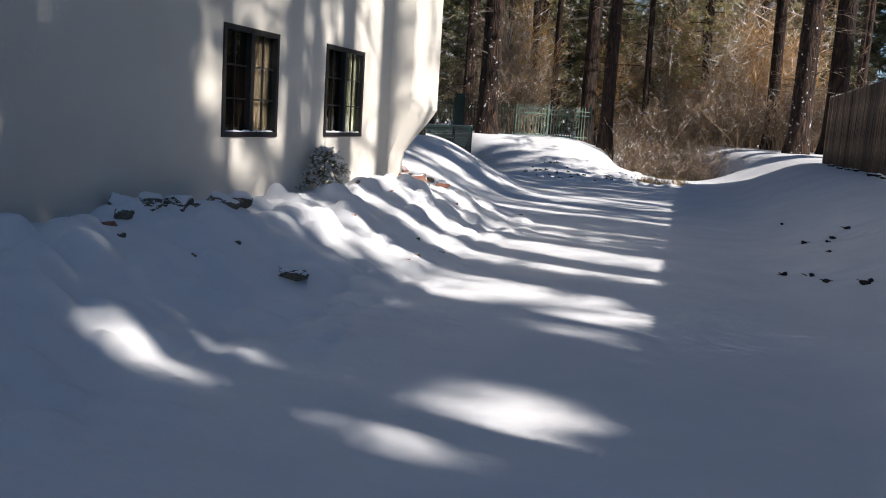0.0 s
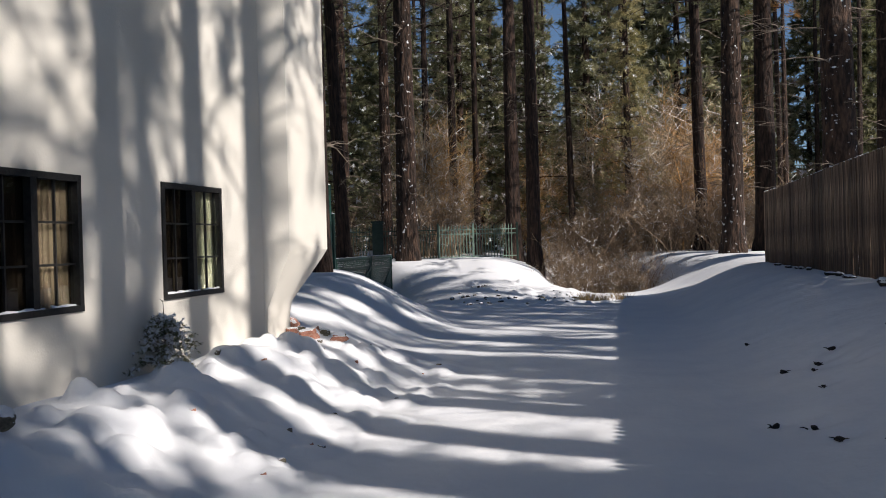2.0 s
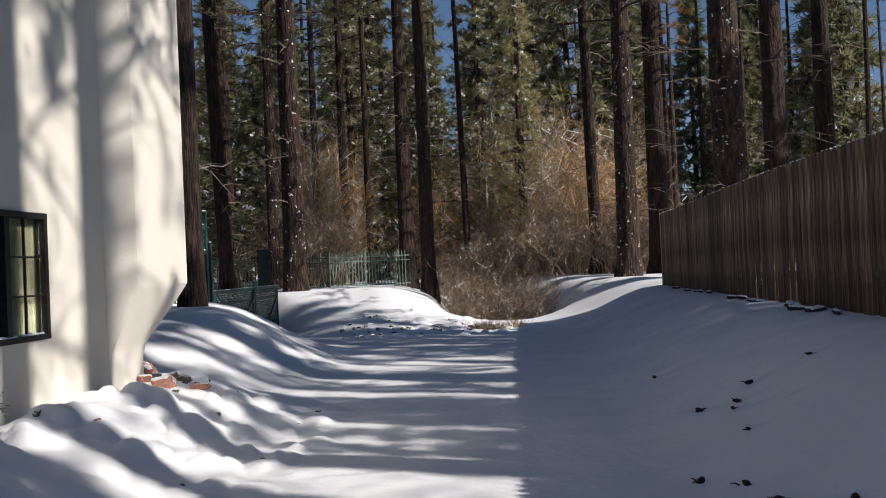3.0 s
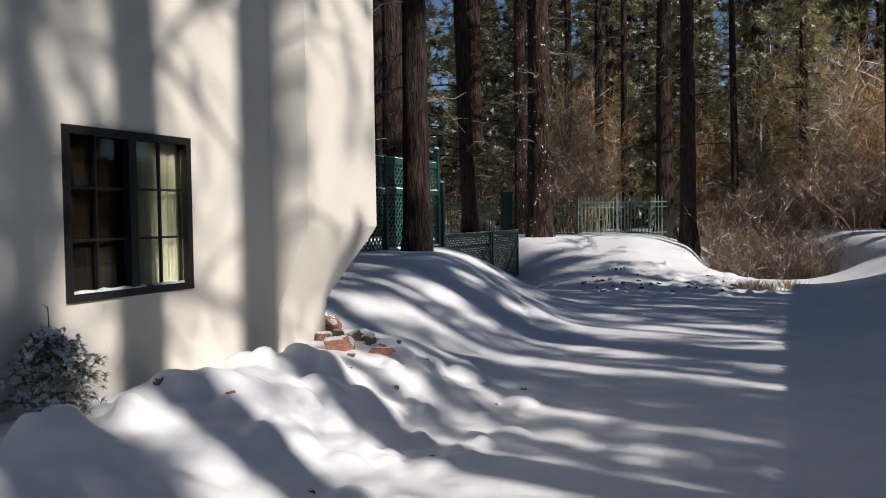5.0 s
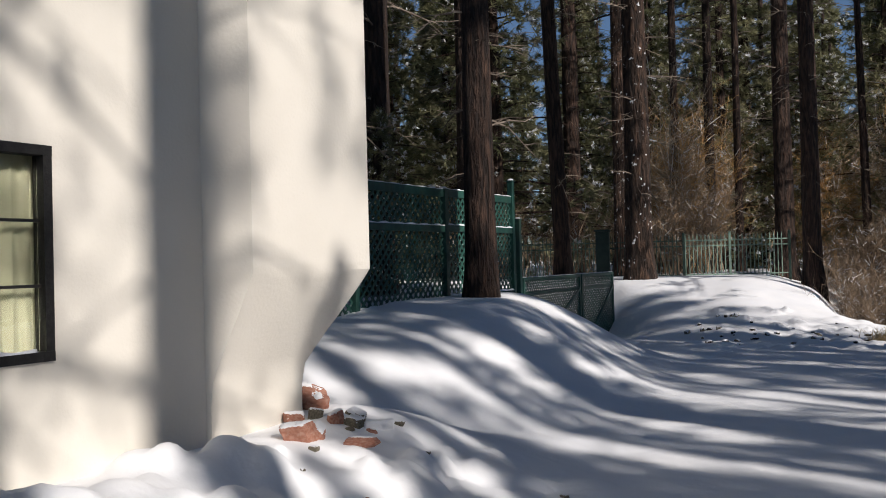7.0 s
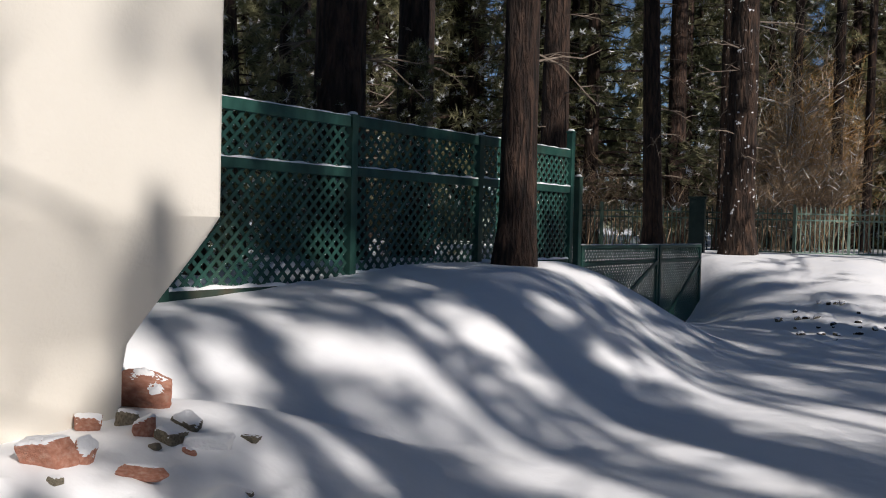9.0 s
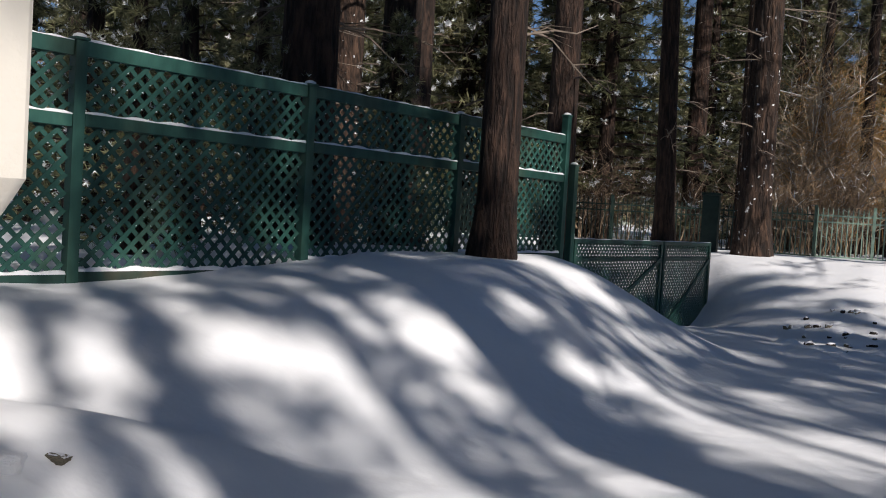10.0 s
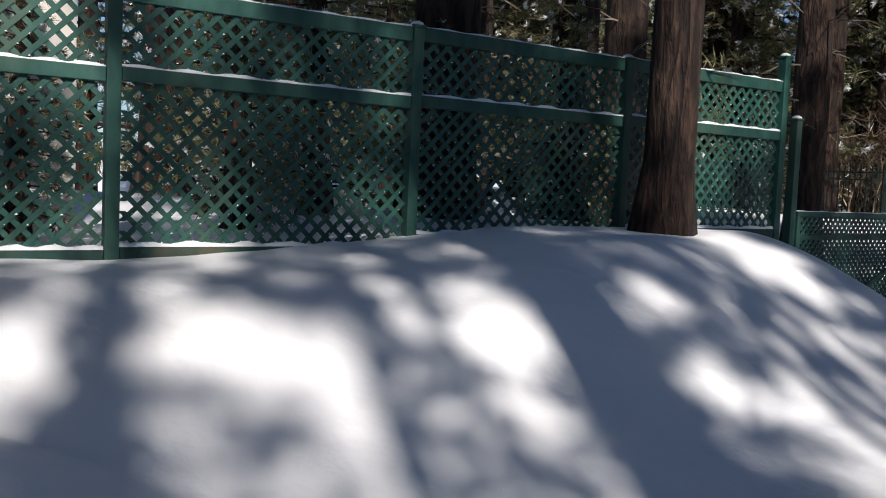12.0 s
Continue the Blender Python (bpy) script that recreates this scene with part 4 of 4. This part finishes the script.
for i, (u, back, sc) in enumerate(((-0.4, 1.6, 0.62), (1.5, 1.5, 0.72), (2.6, 2.2, 0.85), (3.5, 1.4, 0.6), (4.3, 2.4, 0.8), (5.4, 1.5, 0.66), (6.4, 2.5, 0.8), (2.1, 3.6, 0.9), (4.9, 3.8, 0.95))):
    p = FENCE_A + FDIR * u + Vector((-FDIR.y, FDIR.x)) * back
    m = placed(p.x, p.y, i * 97, sc, sc * (1.0 + 0.1 * (i % 3)))
    if i:
        copy_thing(young, m @ Matrix.Diagonal((1 / young.scale[0], 1 / young.scale[1], 1 / young.scale[2], 1)))
    else:
        young.matrix_basis = m


# ---- brush ----
def brush_shape(rng, stems, h, spread, radius, twigs):
    sh = Shape()
    for _ in range(stems):
        az, out = rng.uniform(0, 6.283), rng.uniform(0.1, 1) * spread
        x0, y0 = rng.gauss(0, 0.35 * spread), rng.gauss(0, 0.35 * spread)
        hh = h * rng.uniform(0.55, 1.05)
        pts = []
        for i in range(6):
            u = i / 5
            pts.append(Vector((x0 + math.cos(az) * out * u ** 1.25 + 0.075 * h * rng.uniform(-1, 1) * u, y0 + math.sin(az) * out * u ** 1.25 + 0.075 * h * rng.uniform(-1, 1) * u, hh * u)))
        r = radius * rng.uniform(0.6, 1.4)
        sh.tube(pts, [r, r * 0.85, r * 0.7, r * 0.5, r * 0.35, r * 0.12], 4, cap=False)
        for _ in range(twigs):
            k = rng.randrange(1, 5)
            p = pts[k].lerp(pts[k + 1], rng.random())
            L = hh * rng.uniform(0.08, 0.26)
            q = p + Vector((rng.gauss(0, 0.7), rng.gauss(0, 0.7), rng.uniform(0.1, 1.0))).normalized() * L
            q2 = q + Vector((rng.gauss(0, 0.5), rng.gauss(0, 0.5), rng.uniform(0.2, 1.0))).normalized() * L * 0.8
            sh.tube([p, q, q2], [r * 0.4, r * 0.28, r * 0.12], 3, cap=False)
            q3 = q + Vector((rng.gauss(0, 0.6), rng.gauss(0, 0.6), rng.uniform(0.0, 0.9))).normalized() * L * 0.7
            sh.tube([q, q3], [r * 0.25, r * 0.1], 3, cap=False)
            if rng.random() < 0.22:
                up = Vector((0, 0, r * 0.5))
                sh.tube([p.lerp(q, 0.3) + up, p.lerp(q, 0.8) + up], [r * 0.6, r * 0.35], 3, 1, cap=False)
    return sh


brng = random.Random(8)
willow = thing("willow_shrub", "bare orange-brown willow shrub in the sun", "shrub", "willow shrubs")
tagged(part("thicket", brush_shape(brng, 17, 6.2, 1.7, 0.022, 40), [WILLOW, SNOW], willow), kind="stuff")
tan_willow = thing("willow_shrub", "bare tan-grey willow shrub with crooked stems", "shrub", "willow shrubs")
tagged(part("thicket", brush_shape(brng, 10, 6.4, 2.3, 0.024, 40), [TAN, SNOW], tan_willow), kind="stuff")
low_brush = thing("brush", "tangled dark brown leafless brush", "shrub", "low brush")
tagged(part("thicket", brush_shape(brng, 48, 2.2, 1.8, 0.014, 16), [BRUSH, SNOW], low_brush), kind="stuff")
for i in range(42):
    x, y, sc = brng.uniform(6.6, 16.5), brng.uniform(38.5, 50.0), brng.uniform(0.75, 1.35)
    if i in (5, 8, 11, 14, 17):
        x, y, sc = 2.0 + 0.12 * i, 44.6 + 0.1 * i, 0.9
    if i >= 34:
        x, y, sc = 1.7 + 0.45 * (i - 34) + brng.uniform(-0.2, 0.2), brng.uniform(39.8, 43.0), brng.uniform(0.7, 0.95)
        if i > 38:
            x, sc = x - 11.0, 0.6
    elif i > 20:
        continue
    kind = willow if i % 4 == 0 or i in (5, 11, 17, 36, 40, 42) else tan_willow
    m = placed(x, y, i * 67, sc, sc * brng.uniform(0.8, 1.25))
    if i > 1:
        copy_thing(kind, m @ Matrix.Diagonal((1 / kind.scale[0], 1 / kind.scale[1], 1 / kind.scale[2], 1)))
    else:
        kind.matrix_basis = m
for i in range(32):
    x, y = brng.uniform(6.8, 16.5), brng.uniform(36.0, 42.0)
    if i > 24:
        x, y = brng.uniform(-9, 5.5), brng.uniform(37, 41)
    s = brng.uniform(0.7, 1.25)
    m = placed(x, y, i * 51, s)
    if i:
        copy_thing(low_brush, m)
    else:
        low_brush.matrix_basis = m


for i, (x, y) in enumerate(((6.8, 30.4), (7.6, 30.8), (8.4, 31.2), (7.1, 32.0), (8.0, 32.6), (8.9, 32.4), (7.4, 33.8), (8.5, 34.2), (9.3, 34.0), (7.8, 35.6), (9.0, 35.8), (6.9, 34.9))):
    copy_thing(low_brush, placed(x, y, i * 73, 0.7, 0.72) @ Matrix.Diagonal((1 / low_brush.scale[0], 1 / low_brush.scale[1], 1 / low_brush.scale[2], 1)))


# ---- rocks, fir sapling, twigs ----
def rock_mesh(seed, mat, flat=1.0, snow=0.0, fine=2):
    rng = random.Random(seed)
    bm = bmesh.new()
    bmesh.ops.create_icosphere(bm, subdivisions=fine, radius=1)
    planes = [(Vector(a) + Vector((rng.gauss(0, 0.3), rng.gauss(0, 0.3), rng.gauss(0, 0.3)))).normalized() for a in ((1, 0, 0), (-1, 0, 0), (0, 1, 0), (0, -1, 0), (0, 0, 1), (0, 0, -1))]
    planes += [Vector((rng.gauss(0, 1), rng.gauss(0, 1), rng.gauss(0, 1))).normalized() for _ in range(3)]
    for v in bm.verts:
        d = v.co.normalized()
        k = min(cut / max(0.05, d.dot(p)) for p, cut in zip(planes, [0.64, 0.7, 0.62, 0.68, 0.58, 0.7, 0.74, 0.72, 0.78]))
        k = min(k, 1.0) * (1 + 0.07 * noise.noise(d * 2.5 + Vector((seed, 0, 0))) + 0.035 * noise.noise(d * 7 + Vector((seed, 5, 0))))
        v.co = d * k
        v.co.z *= flat
    me = bpy.data.meshes.new("stone")
    bm.normal_update()
    for f in bm.faces:
        f.material_index = 1 if snow and f.normal.z > snow + 0.22 * noise.noise(f.calc_center_median() * 1.8 + Vector((seed, 0, 0))) else 0
    for v in bm.verts:
        if snow and all(f.material_index for f in v.link_faces):
            v.co.z += 0.10
    bm.to_mesh(me)
    bm.free()
    me.materials.append(mat)
    me.materials.append(SNOW)
    for poly in me.polygons:
        poly.use_smooth = poly.material_index == 1
    return me


def stone(x, y, sx, sy, sz, seed, mat, turn, label, snow=0.0, lift=0.0, tilt=0.0):
    ob = new("stone", rock_mesh(seed, mat, 1.0, snow, 5 if sx > 0.1 else 4 if sx > 0.065 else 3))
    ob.matrix_basis = pose(x, y, height(x, y) + lift - 0.22 * sz, tilt, tilt * 0.6, turn) @ Matrix.Diagonal((sx, sy, sz, 1))
    return tagged(ob, label, "rock", "stones at the foot of the house")


stone(-0.81, 14.21, 0.21, 0.16, 0.17, 1, RED_ROCK, 20, "broken red-brown stone half buried in snow at the house corner", 1.03, 0.09, 24)
stone(-0.39, 13.70, 0.075, 0.07, 0.08, 2, RED_ROCK, 50, "broken red-brown stone half buried in snow at the house corner", 0.6, 0.04, 0)
stone(-0.26, 13.73, 0.085, 0.08, 0.07, 3, GREY_ROCK, 70, "small grey-green stone capped with snow", 0.45, 0.03, 0)
stone(-0.33, 13.95, 0.10, 0.08, 0.09, 4, GREY_ROCK, 10, "mossy grey-green stone beside the red ones", 0.6, 0.02, 20)
stone(-0.42, 13.12, 0.14, 0.08, 0.10, 5, RED_ROCK, 25, "pinkish red flat stone leaning on the house wall", 0.8, 0.06, 10)
stone(-0.34, 13.25, 0.07, 0.06, 0.08, 6, RED_ROCK, 80, "small tan stone in the snow", 0.55, 0.04, 15)
stone(-0.66, 13.62, 0.09, 0.055, 0.06, 7, RED_ROCK, 30, "broken red-brown stone half buried in snow at the house corner", 0.55, 0.05, 20)
stone(-0.07, 13.30, 0.125, 0.045, 0.045, 8, RED_ROCK, 15, "long red-brown stone lying on the snow", 0.9, 0.04, 0)
stone(-0.25, 13.60, 0.04, 0.03, 0.02, 9, GREY_ROCK, 0, "small dark stone on the snow", 2, 0.01, 0)
stone(-0.28, 13.03, 0.04, 0.03, 0.04, 10, GREY_ROCK, 0, "small grey stone on the snow", 0.8, 0.01, 0)
stone(-0.13, 13.69, 0.05, 0.03, 0.025, 11, RED_ROCK, 0, "small tan stone on the snow", 0.7, 0.01, 0)
stone(-0.07, 14.12, 0.07, 0.05, 0.025, 12, GREY_ROCK, 0, "flat tan stone lying in the snow", 0.95, 0.01, 0)
stone(-0.15, 13.85, 0.16, 0.12, 0.09, 13, GREY_ROCK, 40, "stone buried under a thick cap of snow", -0.6, 0.0, 4)
stone(-0.57, 13.79, 0.07, 0.06, 0.09, 14, GREY_ROCK, 10, "broken tan stone half buried in snow at the house corner", 0.7, 0.03, 0)
stone(-1.35, 12.65, 0.22, 0.17, 0.16, 9, GREY_ROCK, 30, "rounded stone buried under snow by the wall", -0.1, 0.02)
stone(-1.24, 12.50, 0.10, 0.07, 0.06, 10, RED_ROCK, 0, "small red stone under a cap of snow", 0.4, 0.0)
for i, (x, y, s) in enumerate(((-2.69, 6.0, 0.14), (-2.47, 6.42, 0.13), (-2.47, 6.80, 0.19), (-2.16, 7.26, 0.14), (-1.93, 7.66, 0.16), (-1.80, 7.82, 0.13), (-2.3, 7.0, 0.13), (-2.58, 6.25, 0.12), (-2.38, 6.62, 0.1), (-2.08, 7.45, 0.11), (-1.98, 7.95, 0.12))):
    stone(x, y, s, s * 0.8, s * 0.7, 20 + i, RED_ROCK if i == 1 else GREY_ROCK, i * 50, "dark stone with a cap of snow along the wall", (0.25, 0.8, 0.45, 0.2, 0.35, 0.3)[i % 6], -0.01)
stone(-1.18, 6.98, 0.17, 0.13, 0.1, 30, GREY_ROCK, 30, "dark grey rock showing under a cap of snow", 0.1, 0.02)
srng = random.Random(14)
for i in range(46):
    x, y = srng.uniform(2.2, 5.6), srng.uniform(24.2, 27.2)
    s = srng.uniform(0.025, 0.075)
    ob = new("clod", rock_mesh(300 + i % 6, DEBRIS if i % 3 else GREY_ROCK, 1.0, 0.45))
    ob.matrix_basis = pose(x, y, height(x, y) + 0.01, 0, 0, i * 47) @ Matrix.Diagonal((s * 1.4, s, s, 1))
    tagged(ob, "earth clod thrown up on the snowy bank", "debris", "clods on the far bank")
for i in range(22):
    y = srng.uniform(6.0, 13.8)
    off = srng.uniform(0.3, 1.9)
    s = srng.uniform(0.022, 0.05)
    stone(wall_x(y) + off, y, s, s * 0.7, s * 0.8, 40 + i, (GREY_ROCK, RED_ROCK, GREY_ROCK)[i % 3], srng.uniform(0, 360), "small stone poking out of the snow", 0.75, 0.002)


def clod(x, y, s, seed):
    rng = random.Random(seed)
    t = thing("pine_debris", "dark pine twigs and cone scraps on the snow", "debris", "debris on the slope")
    sh = Shape()
    for _ in range(3):
        a = rng.uniform(0, 6.283)
        p = Vector((rng.gauss(0, 0.3) * s, rng.gauss(0, 0.3) * s, 0.0))
        q = p + Vector((math.cos(a) * s, math.sin(a) * s, rng.uniform(0.0, 0.5) * s))
        sh.tube([p, p.lerp(q, 0.5) + Vector((0, 0, 0.12 * s)), q], [0.008, 0.006, 0.003], 4)
    tagged(part("twig_litter", sh, DEBRIS, t), kind="stuff")
    lump = rock_mesh(seed, DEBRIS)
    ob = part("cone", lump, DEBRIS, t)
    ob.matrix_basis = pose(0, 0, 0.015, 0, 0, seed * 40) @ Matrix.Diagonal((0.75 * s, 0.5 * s, 0.42 * s, 1))
    t.matrix_basis = pose(x, y, height(x, y) + 0.006)


for i, (x, y, s) in enumerate(DEBRIS_SPOTS):
    clod(x, y, s, 70 + i)

# earth clods lying at the foot of the board fence
for i in range(16):
    u = 0.6 + 17.0 * srng.random() ** 0.8
    p = bf_m @ Vector((u, -0.22 + srng.uniform(-0.08, 0.06), 0))
    ob = new("earth_clod", rock_mesh(90 + i % 4, DEBRIS, 0.5, 0.55))
    ob.matrix_basis = pose(p.x, p.y, height(p.x, p.y) + 0.02, 0, 0, srng.uniform(60, 100)) @ Matrix.Diagonal((srng.uniform(0.07, 0.3), srng.uniform(0.05, 0.12), srng.uniform(0.06, 0.12), 1))
    tagged(ob, "dark earth clod showing under the board fence", "debris", "clods under the fence")

# dry grass on the far bank
for i, (x, y) in enumerate(((5.5, 24.9), (6.0, 25.0), (5.75, 25.2), (6.5, 25.4))):
    rng = random.Random(200 + i)
    g = thing("dry_grass", "tuft of dry straw-coloured grass in snow", "grass", "dry grass tufts")
    sh = Shape()
    for _ in range(70):
        a, L = rng.uniform(0, 6.283), rng.uniform(0.15, 0.4)
        b = Vector((rng.gauss(0, 0.12), rng.gauss(0, 0.12), 0))
        d = Vector((math.cos(a) * 0.5, math.sin(a) * 0.5, 0.8))
        sh.tube([b, b + d * L * 0.6, b + d * L + Vector((0, 0, -0.1 * L))], [0.006, 0.004, 0.001], 3, cap=False)
    part("blades", sh, STRAW, g)
    g.matrix_basis = pose(x, y, height(x, y))

# small fir by the wall
fir = thing("fir_sapling", "small snow-covered fir sapling against the house wall", "sapling")
frng = random.Random(17)
stem = Shape().tube([(0, 0, -0.1), (0.01, 0, 0.35), (0.0, 0.01, 0.72)], [0.011, 0.008, 0.003], 6)
stem.tube([(0, 0.01, 0.70), (-0.03, 0.01, 0.735)], [0.004, 0.002], 4)
part("stem", stem, TWIG, fir)
fw, fn = Shape(), Shape()
for i in range(54):
    u = i / 54
    z = 0.05 + 0.50 * u
    L = (0.44 * (1 - u) ** 0.75 + 0.07) * frng.uniform(0.6, 1.12)
    pts = limb(frng, (0, 0, z), i * 2.399 + frng.uniform(-0.4, 0.4), L, 0.5, 0.62)
    fw.tube(pts, [0.004, 0.0035, 0.003, 0.002, 0.001], 4, cap=False)
    for k in range(22):
        s = frng.uniform(0.15, 1) * 4
        a = min(3, int(s))
        p = pts[a].lerp(pts[a + 1], s - a) + Vector((frng.gauss(0, 0.03), frng.gauss(0, 0.03), frng.gauss(0, 0.012)))
        up = frng.random() < 0.45
        tuft(fn, frng, p + Vector((0, 0, 0.014 if up else 0)), (pts[a + 1] - pts[a]).normalized(), 0.07 if up else 0.048, 10, 0.006 if up else 0.003, 1 if up else 0)
tagged(part("branchwork", fw, TWIG, fir), kind="stuff")
part("needles", fn, [NEEDLE, SNOW], fir, "dark needles under snow")
fir.matrix_basis = pose(-1.42, 10.34, height(-1.42, 10.34), 0, 0, 40) @ Matrix.Scale(0.88, 4)
